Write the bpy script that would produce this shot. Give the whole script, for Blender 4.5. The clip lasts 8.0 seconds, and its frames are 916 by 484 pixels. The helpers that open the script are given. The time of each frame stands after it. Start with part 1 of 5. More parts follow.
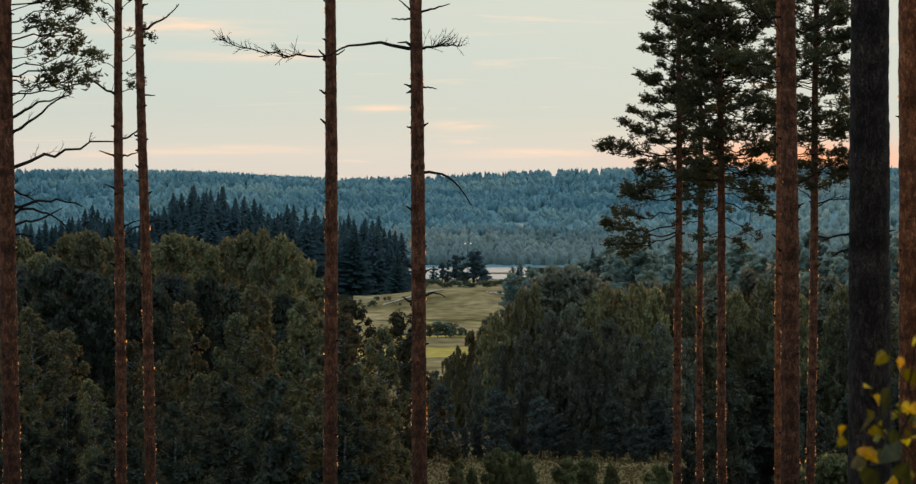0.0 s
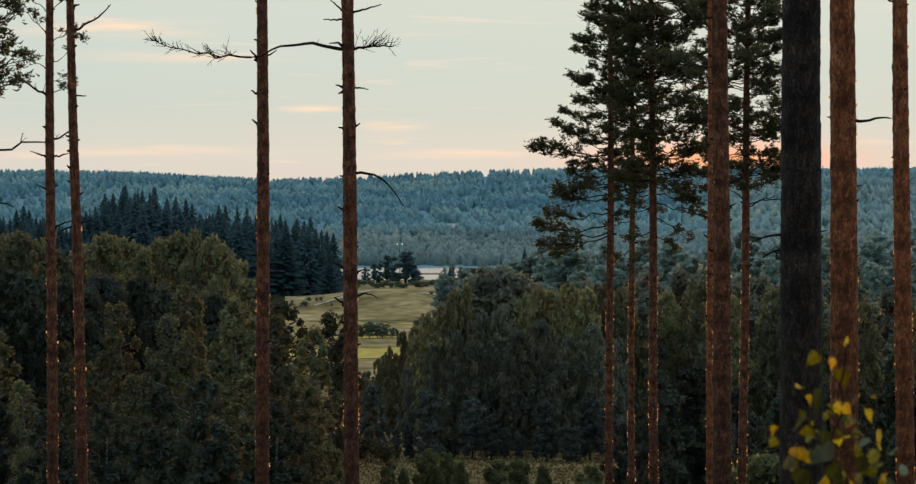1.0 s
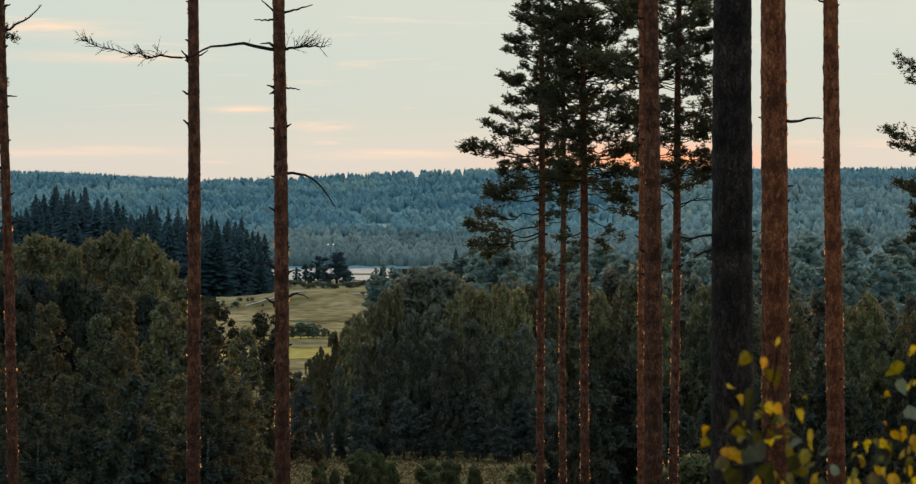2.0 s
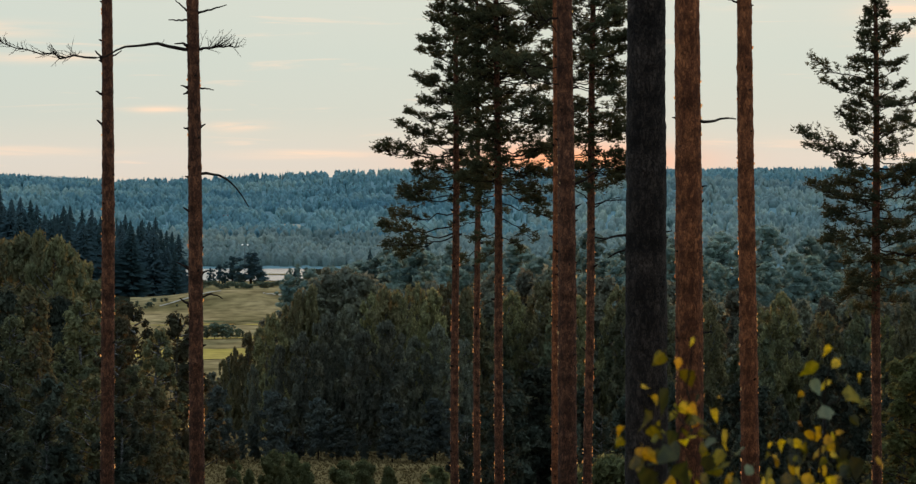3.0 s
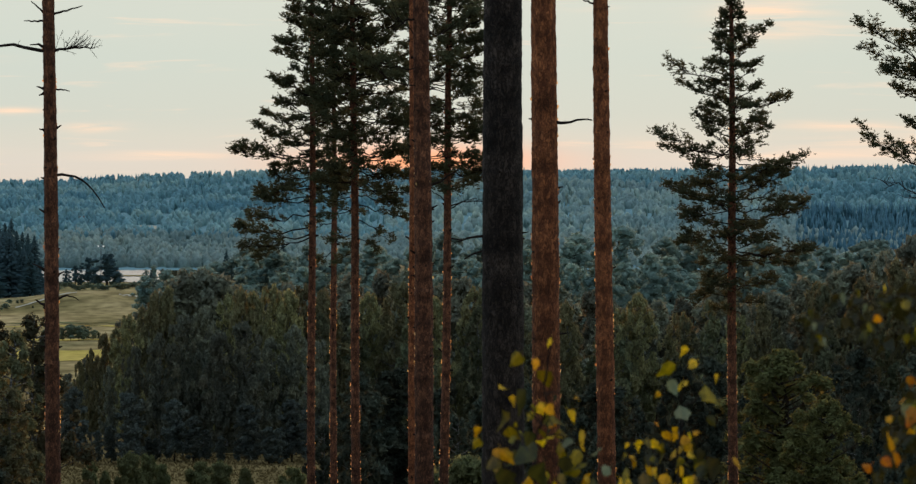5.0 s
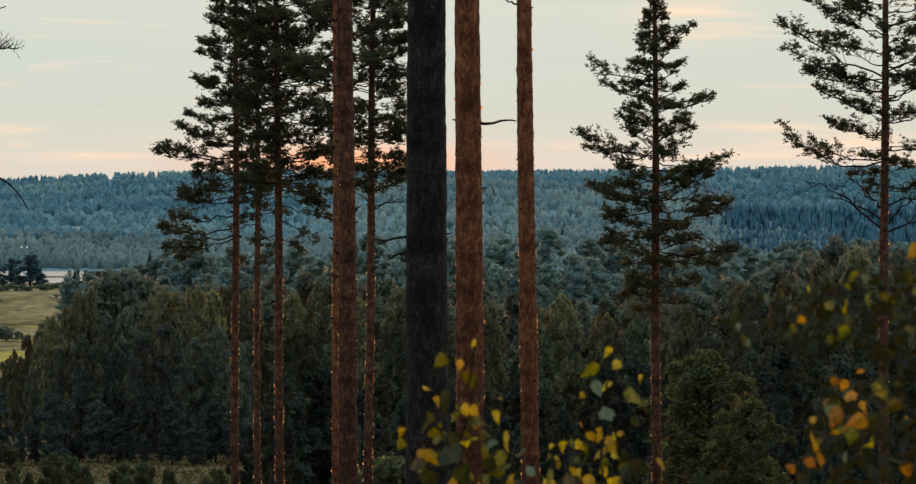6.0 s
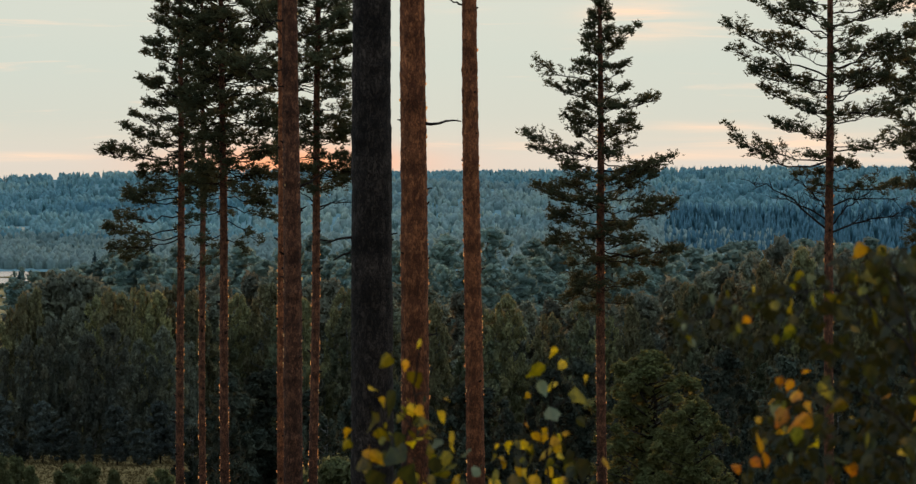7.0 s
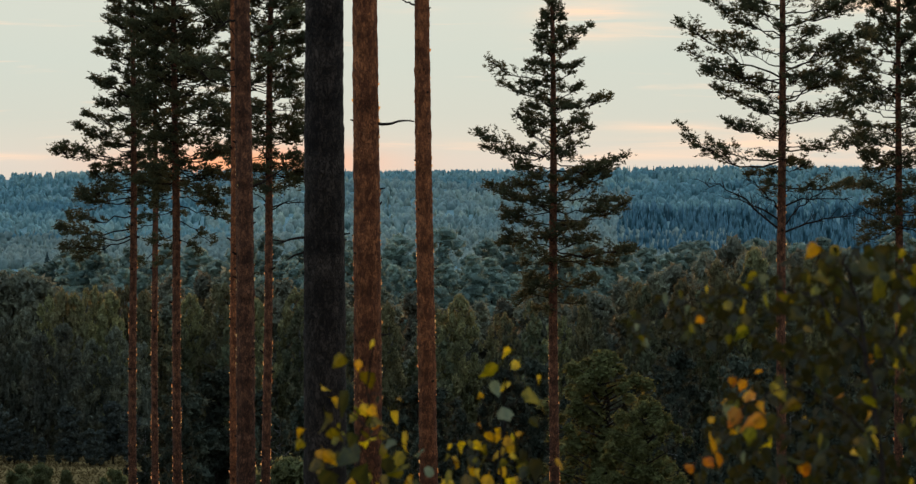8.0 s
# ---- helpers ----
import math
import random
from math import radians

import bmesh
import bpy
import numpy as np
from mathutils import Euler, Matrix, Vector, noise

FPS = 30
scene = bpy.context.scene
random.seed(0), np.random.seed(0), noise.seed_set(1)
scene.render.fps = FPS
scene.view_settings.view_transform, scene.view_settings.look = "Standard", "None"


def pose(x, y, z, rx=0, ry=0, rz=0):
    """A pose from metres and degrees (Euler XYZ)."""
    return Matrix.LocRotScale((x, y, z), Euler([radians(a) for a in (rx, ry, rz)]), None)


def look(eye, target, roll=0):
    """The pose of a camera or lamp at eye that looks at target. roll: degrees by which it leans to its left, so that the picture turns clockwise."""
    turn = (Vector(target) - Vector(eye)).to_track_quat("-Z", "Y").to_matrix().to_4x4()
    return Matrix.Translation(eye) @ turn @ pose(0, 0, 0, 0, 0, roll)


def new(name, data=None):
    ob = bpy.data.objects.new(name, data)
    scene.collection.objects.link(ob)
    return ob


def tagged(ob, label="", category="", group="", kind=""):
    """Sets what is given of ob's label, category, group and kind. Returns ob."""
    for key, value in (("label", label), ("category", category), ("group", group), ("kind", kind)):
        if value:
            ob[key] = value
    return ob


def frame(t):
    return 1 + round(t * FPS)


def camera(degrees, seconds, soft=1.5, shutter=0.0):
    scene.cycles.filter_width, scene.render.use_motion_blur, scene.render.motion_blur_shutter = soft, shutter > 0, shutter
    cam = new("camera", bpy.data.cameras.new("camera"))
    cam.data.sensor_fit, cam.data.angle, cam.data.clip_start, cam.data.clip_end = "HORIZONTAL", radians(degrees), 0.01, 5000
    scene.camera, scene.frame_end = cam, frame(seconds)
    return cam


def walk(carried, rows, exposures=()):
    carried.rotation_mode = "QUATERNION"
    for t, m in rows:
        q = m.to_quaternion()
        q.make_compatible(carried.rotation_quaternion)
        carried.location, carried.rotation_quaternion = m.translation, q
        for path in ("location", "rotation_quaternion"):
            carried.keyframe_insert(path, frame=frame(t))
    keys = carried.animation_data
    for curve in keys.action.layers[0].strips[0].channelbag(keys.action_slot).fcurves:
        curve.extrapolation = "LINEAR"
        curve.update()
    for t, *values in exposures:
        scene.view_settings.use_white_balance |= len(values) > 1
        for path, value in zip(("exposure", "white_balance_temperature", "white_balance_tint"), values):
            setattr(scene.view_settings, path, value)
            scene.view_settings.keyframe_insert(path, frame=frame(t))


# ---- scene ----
# A valley at dusk, seen through tall pines from a hillside, by a long lens that turns on a tripod.
# Bearings u and elevations v are kept on one angular grid: GRID steps to the radian, u to the right, v downwards.
GRID, EYE, U_MID, V_LEVEL = 8700.0, 1.6, 1250.0, 310.0
PUPIL = 0.07            # the lens turns about a pivot this far ahead of its pupil
cam = camera(10.3, 8.0, soft=1.35)
cam.data.dof.use_dof, cam.data.dof.focus_distance, cam.data.dof.aperture_fstop = True, 110.0, 25.0
ROWS = [
    # seconds, yaw, pitch, roll in degrees
    (0.0, 3.0689, -0.6849, 0.000),
    (0.5, 2.6672, -0.6818, 0.005),
    (0.8, 2.4433, -0.6799, 0.008),
    (1.0, 2.2998, -0.6787, 0.010),
    (1.2, 2.1658, -0.6777, 0.012),
    (1.5, 1.8940, -0.6763, 0.015),
    (1.7, 1.7546, -0.6758, 0.017),
    (2.8, 0.7468, -0.6731, 0.030),
    (3.0, 0.5561, -0.6726, 0.032),
    (3.2, 0.4032, -0.6710, 0.034),
    (3.5, 0.0918, -0.6687, 0.037),
    (4.0, -0.3748, -0.6656, 0.042),
    (4.2, -0.5260, -0.6646, 0.044),
    (5.3, -1.3067, -0.6590, 0.056),
    (5.5, -1.4827, -0.6580, 0.058),
    (5.7, -1.6228, -0.6557, 0.060),
    (6.0, -1.9233, -0.6523, 0.063),
    (6.2, -2.0615, -0.6511, 0.065),
    (6.5, -2.2911, -0.6494, 0.068),
    (7.0, -2.5420, -0.6495, 0.073),
    (7.2, -2.6128, -0.6497, 0.075),
    (7.5, -2.7734, -0.6499, 0.078),
    (8.0, -3.0759, -0.6491, 0.082),
]
walk(cam, [(t, pose(PUPIL * math.sin(radians(yaw)), -PUPIL * math.cos(radians(yaw)), EYE, 90 + pitch, roll, yaw))
           for t, yaw, pitch, roll in ROWS])

# ---- light ----
SUN_U, SUN_UP = 1390.0, 4.0          # bearing on the grid, elevation in degrees
sun_az = (SUN_U - U_MID) / GRID      # radians from +y towards +x
sun_data = bpy.data.lights.new("sun", "SUN")
sun_data.energy, sun_data.angle, sun_data.color = 3.0, radians(2.0), (1.0, 0.50, 0.22)
sun = new("sun", sun_data)
sun_way = Vector((math.sin(sun_az) * math.cos(radians(SUN_UP)), math.cos(sun_az) * math.cos(radians(SUN_UP)), math.sin(radians(SUN_UP))))
sun.matrix_world = look(sun_way * 50, (0, 0, 0))

world = bpy.data.worlds.new("dusk_sky")
scene.world = world
world.use_nodes = True
wn, wl = world.node_tree.nodes, world.node_tree.links
wn.clear()


def wnode(kind, **values):
    n = wn.new(kind)
    for k, v in values.items():
        if k == "operation":
            n.operation = v
        elif k == "blend_type":
            n.blend_type = v
        elif k == "data_type":
            n.data_type = v
    return n


def wmath(op, a, b=None, c=None):
    n = wnode("ShaderNodeMath", operation=op)
    for i, x in enumerate((a, b, c)):
        if x is None:
            continue
        if isinstance(x, (int, float)):
            n.inputs[i].default_value = x
        else:
            wl.new(x, n.inputs[i])
    return n.outputs[0]


def wramp(fac, stops, interpolation="LINEAR"):
    n = wn.new("ShaderNodeValToRGB")
    n.color_ramp.interpolation = interpolation
    e = n.color_ramp.elements
    while len(e) < len(stops):
        e.new(0.5)
    for el, (p, c) in zip(e, stops):
        el.position, el.color = p, (*c, 1)
    wl.new(fac, n.inputs[0])
    return n.outputs[0]


def wmix(fac, a, b, blend="MIX"):
    n = wnode("ShaderNodeMix", data_type="RGBA", blend_type=blend)
    for i, x in ((0, fac), (6, a), (7, b)):
        if isinstance(x, (int, float)):
            n.inputs[i].default_value = x
        elif isinstance(x, tuple):
            n.inputs[i].default_value = (*x, 1)
        else:
            wl.new(x, n.inputs[i])
    return n.outputs[2]


tc = wn.new("ShaderNodeTexCoord")
sep = wn.new("ShaderNodeSeparateXYZ")
wl.new(tc.outputs["Generated"], sep.inputs[0])
sx, sy, sz = sep.outputs
elev = wmath("ARCSINE", sz)                                   # radians
azim = wmath("ARCTAN2", sx, sy)                               # 0 ahead, + to the right
up = wmath("MAXIMUM", elev, 0.0)
# clear-sky part
sky = wn.new("ShaderNodeTexSky")
sky.sky_type, sky.sun_disc = "NISHITA", False
sky.sun_elevation, sky.sun_rotation = radians(SUN_UP), sun_az
sky.air_density, sky.dust_density = 1.0, 2.0
# thin high cloud: pale towards the sunset, dim blue-grey overhead and behind
height_fac = wmath("POWER", wmath("DIVIDE", up, math.pi / 2), 0.35)
veil = wramp(height_fac, [
    (0.0, (0.74, 0.64, 0.54)), (0.13, (0.71, 0.668, 0.59)), (0.165, (0.66, 0.665, 0.585)), (0.19, (0.60, 0.655, 0.59)), (0.235, (0.565, 0.66, 0.61)),
    (0.285, (0.60, 0.675, 0.62)), (0.40, (0.57, 0.65, 0.63)), (0.7, (0.70, 0.83, 0.93)), (1.0, (0.75, 0.90, 1.02))])
facing = wmath("MULTIPLY_ADD", wmath("ADD", wmath("MULTIPLY", sy, math.cos(sun_az)), wmath("MULTIPLY", sx, math.sin(sun_az))), 0.5, 0.5)
veil = wmix(1.0, veil, wramp(facing, [(0.0, (0.40, 0.46, 0.52)), (0.5, (0.82, 0.90, 1.0)), (1.0, (1, 1, 1))]), "MULTIPLY")
side = wramp(wmath("MULTIPLY_ADD", azim, 2.6, 0.5), [(0.05, (0.945, 0.985, 1.01)), (0.75, (1.0, 1.0, 1.0)), (0.95, (1.01, 1.0, 0.98))])
veil = wmix(1.0, veil, side, "MULTIPLY")
# streaks of lit cloud, long and flat
coords = wn.new("ShaderNodeCombineXYZ")
wl.new(wmath("MULTIPLY", azim, 32.0), coords.inputs[0])
wl.new(wmath("MULTIPLY", elev, 420.0), coords.inputs[1])
streak = wn.new("ShaderNodeTexNoise")
streak.inputs["Scale"].default_value, streak.inputs["Detail"].default_value, streak.inputs["Roughness"].default_value = 1.0, 6.0, 0.55
streak.inputs["Distortion"].default_value = 0.6
wl.new(coords.outputs[0], streak.inputs["Vector"])
streak_fac = wramp(streak.outputs["Fac"], [(0.58, (0, 0, 0)), (0.76, (0.55, 0.55, 0.55))], "EASE")
veil = wmix(streak_fac, veil, (0.95, 0.74, 0.58))
# single lit clouds: bearing, elevation, half length, half height, strength
CLOUDS = ((655, 186, 48, 6, 0.75), (790, 214, 48, 8, 0.8), (900, 263, 115, 7, 0.8), (390, 256, 170, 8, 0.6), (420, 96, 150, 9, 0.6), (320, 48, 150, 12, 0.65),
          (1945, 30, 90, 34, 0.6), (2055, 212, 95, 9, 0.45), (1630, 3, 45, 9, 0.7), (2440, 6, 95, 13, 0.8), (2210, 244, 190, 17, 0.85), (1975, 264, 150, 9, 0.5), (2430, 262, 150, 12, 0.6), (1760, 240, 60, 8, 0.4), (225, 262, 90, 7, 0.4))
ragged = wmath("MULTIPLY_ADD", streak.outputs["Fac"], 4.2, -1.45)
for cu, cv, ch, cw, cs in CLOUDS:
    ca = wmath("MULTIPLY", wmath("SUBTRACT", azim, (cu - U_MID) / GRID), GRID / ch)
    ce = wmath("MULTIPLY", wmath("SUBTRACT", elev, (V_LEVEL - cv) / GRID), GRID / cw)
    puff = wmath("EXPONENT", wmath("MULTIPLY", wmath("ADD", wmath("MULTIPLY", ca, ca), wmath("MULTIPLY", ce, ce)), -1.0))
    lit = wmath("MINIMUM", wmath("MAXIMUM", wmath("MULTIPLY", wmath("MULTIPLY", puff, ragged), cs * 1.3), 0.0), 1.0)
    veil = wmix(lit, veil, (0.98, 0.74, 0.56))
# the afterglow low over the place where the sun goes down
da = wmath("DIVIDE", wmath("SUBTRACT", azim, sun_az - 0.004), 0.023)
de = wmath("DIVIDE", wmath("SUBTRACT", elev, 0.0042), 0.0034)
glow = wmath("EXPONENT", wmath("MULTIPLY", wmath("ADD", wmath("MULTIPLY", da, da), wmath("MULTIPLY", de, de)), -1.0))
veil = wmix(glow, veil, (1.1, 0.46, 0.24))
both = wmix(1.0, veil, wmix(1.0, sky.outputs[0], (0.002, 0.002, 0.002), "MULTIPLY"), "ADD")
back = wn.new("ShaderNodeBackground")
back.inputs["Strength"].default_value = 1.0
wl.new(both, back.inputs["Color"])
wl.new(back.outputs[0], wn.new("ShaderNodeOutputWorld").inputs["Surface"])


# ---- materials ----
def material(name, colours, scale=4.0, rough=0.85, stretch=(1, 1, 1), detail=5.0, bump=0.0, translucent=None, fine=0.0,
             per_object=0.0, per_island=0.0, emit=None, metal=0.0, coords="Object", leafy=0.0, gaps=0.62):
    """A procedural surface: two scales of noise over a colour ramp, value varied per object or per island, bump from the noise."""
    m = bpy.data.materials.new(name)
    m.use_nodes = True
    n, l = m.node_tree.nodes, m.node_tree.links
    n.clear()
    out = n.new("ShaderNodeOutputMaterial")
    tex = n.new("ShaderNodeTexCoord")
    mapping = n.new("ShaderNodeMapping")
    mapping.inputs["Scale"].default_value = stretch
    if coords == "World":
        geo = n.new("ShaderNodeNewGeometry")
        l.new(geo.outputs["Position"], mapping.inputs["Vector"])
    else:
        l.new(tex.outputs[coords], mapping.inputs["Vector"])
    big = n.new("ShaderNodeTexNoise")
    big.inputs["Scale"].default_value, big.inputs["Detail"].default_value = scale, detail
    l.new(mapping.outputs[0], big.inputs["Vector"])
    ramp = n.new("ShaderNodeValToRGB")
    e = ramp.color_ramp.elements
    while len(e) < len(colours):
        e.new(0.5)
    for i, c in enumerate(colours):
        e[i].position, e[i].color = 0.3 + 0.4 * i / max(1, len(colours) - 1), (*c, 1)
    l.new(big.outputs["Fac"], ramp.inputs[0])
    colour = ramp.outputs[0]
    if fine:
        small = n.new("ShaderNodeTexNoise")
        small.inputs["Scale"].default_value, small.inputs["Detail"].default_value = scale * 7, 3
        l.new(mapping.outputs[0], small.inputs["Vector"])
        mr = n.new("ShaderNodeMapRange")
        mr.inputs[1].default_value, mr.inputs[2].default_value = 0.3, 0.7
        mr.inputs[3].default_value, mr.inputs[4].default_value = 1 - fine, 1 + fine
        l.new(small.outputs["Fac"], mr.inputs[0])
        hs = n.new("ShaderNodeHueSaturation")
        l.new(mr.outputs[0], hs.inputs["Value"])
        l.new(colour, hs.inputs["Color"])
        colour = hs.outputs[0]
    grain = None
    if leafy:
        # single sprays of leaves; shade in the gaps between them is painted as darker noise
        grain = n.new("ShaderNodeTexNoise")
        grain.inputs["Scale"].default_value, grain.inputs["Detail"].default_value, grain.inputs["Roughness"].default_value = leafy, 3, 0.6
        l.new(mapping.outputs[0], grain.inputs["Vector"])
        mr = n.new("ShaderNodeMapRange")
        mr.inputs[1].default_value, mr.inputs[2].default_value, mr.inputs[3].default_value, mr.inputs[4].default_value = 0.36, 0.66, gaps, 2 - gaps
        l.new(grain.outputs["Fac"], mr.inputs[0])
        hs = n.new("ShaderNodeHueSaturation")
        l.new(mr.outputs[0], hs.inputs["Value"])
        l.new(colour, hs.inputs["Color"])
        colour = hs.outputs[0]
    for amount, source in ((per_object, "object"), (per_island, "island")):
        if amount:
            src = n.new("ShaderNodeObjectInfo").outputs["Random"] if source == "object" else n.new("ShaderNodeNewGeometry").outputs["Random Per Island"]
            mr = n.new("ShaderNodeMapRange")
            mr.inputs[3].default_value, mr.inputs[4].default_value = 1 - amount, 1 + amount
            l.new(src, mr.inputs[0])
            hs = n.new("ShaderNodeHueSaturation")
            l.new(mr.outputs[0], hs.inputs["Value"])
            mh = n.new("ShaderNodeMapRange")
            mh.inputs[3].default_value, mh.inputs[4].default_value = 0.5 - amount * 0.05, 0.5 + amount * 0.05
            l.new(src, mh.inputs[0])
            l.new(mh.outputs[0], hs.inputs["Hue"])
            l.new(colour, hs.inputs["Color"])
            colour = hs.outputs[0]
    if translucent is None:
        b = n.new("ShaderNodeBsdfPrincipled")
        b.inputs["Roughness"].default_value, b.inputs["Metallic"].default_value = rough, metal
        b.inputs["Specular IOR Level"].default_value = 0.0 if rough > 0.7 else 0.5
        l.new(colour, b.inputs["Base Color"])
        if emit:
            b.inputs["Emission Color"].default_value, b.inputs["Emission Strength"].default_value = (*emit[0], 1), emit[1]
        if bump:
            bp = n.new("ShaderNodeBump")
            bp.inputs["Strength"].default_value, bp.inputs["Distance"].default_value = bump, 0.02
            l.new(big.outputs["Fac"], bp.inputs["Height"])
            l.new(bp.outputs[0], b.inputs["Normal"])
        l.new(b.outputs[0], out.inputs["Surface"])
    else:
        d, t, mix = n.new("ShaderNodeBsdfDiffuse"), n.new("ShaderNodeBsdfTranslucent"), n.new("ShaderNodeMixShader")
        l.new(colour, d.inputs["Color"])
        tint = n.new("ShaderNodeHueSaturation")
        tint.inputs["Saturation"].default_value, tint.inputs["Value"].default_value = 1.15, 1.2
        l.new(colour, tint.inputs["Color"])
        l.new(tint.outputs[0], t.inputs["Color"])
        mix.inputs[0].default_value = translucent
        if leafy:
            bp = n.new("ShaderNodeBump")
            bp.inputs["Strength"].default_value, bp.inputs["Distance"].default_value = 0.8, 0.6 / leafy
            l.new(grain.outputs["Fac"], bp.inputs["Height"])
            l.new(bp.outputs[0], d.inputs["Normal"])
        l.new(d.outputs[0], mix.inputs[1])
        l.new(t.outputs[0], mix.inputs[2])
        last = mix.outputs[0]
        if rough < 0.6:
            g, mix2 = n.new("ShaderNodeBsdfGlossy"), n.new("ShaderNodeMixShader")
            g.inputs["Roughness"].default_value = rough
            g.inputs["Color"].default_value = (0.8, 0.8, 0.8, 1)
            mix2.inputs[0].default_value = 0.018
            l.new(last, mix2.inputs[1])
            l.new(g.outputs[0], mix2.inputs[2])
            last = mix2.outputs[0]
        l.new(last, out.inputs["Surface"])
    return m


def bark_material(name, gap, plate, fresh, scale, stretch, bump, lower=(0.50, 0.54, 0.60), soft_gap=0.0):
    """Scaly bark: plates of two tints between dark gaps, with flaking patches and a strong relief."""
    m = bpy.data.materials.new(name)
    m.use_nodes = True
    n, l = m.node_tree.nodes, m.node_tree.links
    b = n["Principled BSDF"]
    tex, mapping = n.new("ShaderNodeTexCoord"), n.new("ShaderNodeMapping")
    mapping.inputs["Scale"].default_value = stretch
    l.new(tex.outputs["Object"], mapping.inputs["Vector"])
    wob = n.new("ShaderNodeTexNoise")
    wob.inputs["Scale"].default_value, wob.inputs["Detail"].default_value = scale * 0.8, 4
    l.new(mapping.outputs[0], wob.inputs["Vector"])
    shift = n.new("ShaderNodeMix")
    shift.data_type, shift.blend_type = "RGBA", "ADD"
    shift.inputs[0].default_value = 0.30
    l.new(mapping.outputs[0], shift.inputs[6])
    l.new(wob.outputs["Color"], shift.inputs[7])
    vor = n.new("ShaderNodeTexVoronoi")
    vor.feature = "DISTANCE_TO_EDGE"
    vor.inputs["Scale"].default_value = scale
    l.new(shift.outputs[2], vor.inputs["Vector"])
    cell = n.new("ShaderNodeTexVoronoi")
    cell.inputs["Scale"].default_value = scale
    l.new(shift.outputs[2], cell.inputs["Vector"])
    patch = n.new("ShaderNodeTexNoise")
    patch.inputs["Scale"].default_value, patch.inputs["Detail"].default_value = 15.0, 9
    pmap = n.new("ShaderNodeMapping")
    pmap.inputs["Scale"].default_value = (1, 1, 0.5)
    l.new(tex.outputs["Object"], pmap.inputs["Vector"])
    l.new(pmap.outputs[0], patch.inputs["Vector"])
    add = n.new("ShaderNodeMath")
    add.operation = "MULTIPLY_ADD"
    add.inputs[1].default_value = 0.28
    sepc = n.new("ShaderNodeSeparateColor")
    l.new(cell.outputs["Color"], sepc.inputs[0])
    l.new(sepc.outputs[0], add.inputs[0])
    l.new(patch.outputs["Fac"], add.inputs[2])
    ramp = n.new("ShaderNodeValToRGB")
    ramp.color_ramp.elements[0].position, ramp.color_ramp.elements[0].color = 0.50, (*plate, 1)
    ramp.color_ramp.elements[1].position, ramp.color_ramp.elements[1].color = 0.80, (*fresh, 1)
    l.new(add.outputs[0], ramp.inputs[0])
    edge = n.new("ShaderNodeMapRange")
    edge.inputs[1].default_value, edge.inputs[2].default_value, edge.inputs[3].default_value = 0.0, 0.20, soft_gap
    l.new(vor.outputs["Distance"], edge.inputs[0])
    mix = n.new("ShaderNodeMix")
    mix.data_type = "RGBA"
    l.new(edge.outputs[0], mix.inputs[0])
    mix.inputs[6].default_value = (*gap, 1)
    l.new(ramp.outputs[0], mix.inputs[7])
    # the lower stem is greyer and rougher, with forest shade painted in; darker rings where boughs once grew
    sepz = n.new("ShaderNodeSeparateXYZ")
    l.new(tex.outputs["Object"], sepz.inputs[0])
    slow = n.new("ShaderNodeTexNoise")
    slow.inputs["Scale"].default_value, slow.inputs["Detail"].default_value = 1.1, 5
    l.new(tex.outputs["Object"], slow.inputs["Vector"])
    jit = n.new("ShaderNodeMath")
    jit.operation = "MULTIPLY_ADD"
    jit.inputs[1].default_value = 5.0
    l.new(slow.outputs["Fac"], jit.inputs[0])
    l.new(sepz.outputs[2], jit.inputs[2])
    rise = n.new("ShaderNodeMapRange")
    rise.inputs[1].default_value, rise.inputs[2].default_value = 4.2, 9.0
    l.new(jit.outputs[0], rise.inputs[0])
    low = n.new("ShaderNodeMix")
    low.data_type = "RGBA"
    low.inputs[6].default_value, low.inputs[7].default_value = (*lower, 1), (1, 1, 1, 1)
    l.new(rise.outputs[0], low.inputs[0])
    tint = n.new("ShaderNodeMix")
    tint.data_type, tint.blend_type = "RGBA", "MULTIPLY"
    tint.inputs[0].default_value = 1.0
    l.new(mix.outputs[2], tint.inputs[6])
    l.new(low.outputs[2], tint.inputs[7])
    rmap = n.new("ShaderNodeMapping")
    rmap.inputs["Scale"].default_value = (0.7, 0.7, 2.6)
    l.new(tex.outputs["Object"], rmap.inputs["Vector"])
    ring = n.new("ShaderNodeTexNoise")
    ring.inputs["Scale"].default_value, ring.inputs["Detail"].default_value = 1.6, 6
    l.new(rmap.outputs[0], ring.inputs["Vector"])
    rr = n.new("ShaderNodeMapRange")
    rr.inputs[1].default_value, rr.inputs[2].default_value, rr.inputs[3].default_value, rr.inputs[4].default_value = 0.38, 0.66, 1.22, 0.58
    l.new(ring.outputs["Fac"], rr.inputs[0])
    hs = n.new("ShaderNodeHueSaturation")
    l.new(rr.outputs[0], hs.inputs["Value"])
    l.new(tint.outputs[2], hs.inputs["Color"])
    l.new(hs.outputs[0], b.inputs["Base Color"])
    b.inputs["Roughness"].default_value, b.inputs["Specular IOR Level"].default_value = 0.8, 0.12
    bp = n.new("ShaderNodeBump")
    bp.inputs["Strength"].default_value, bp.inputs["Distance"].default_value = bump, 0.012
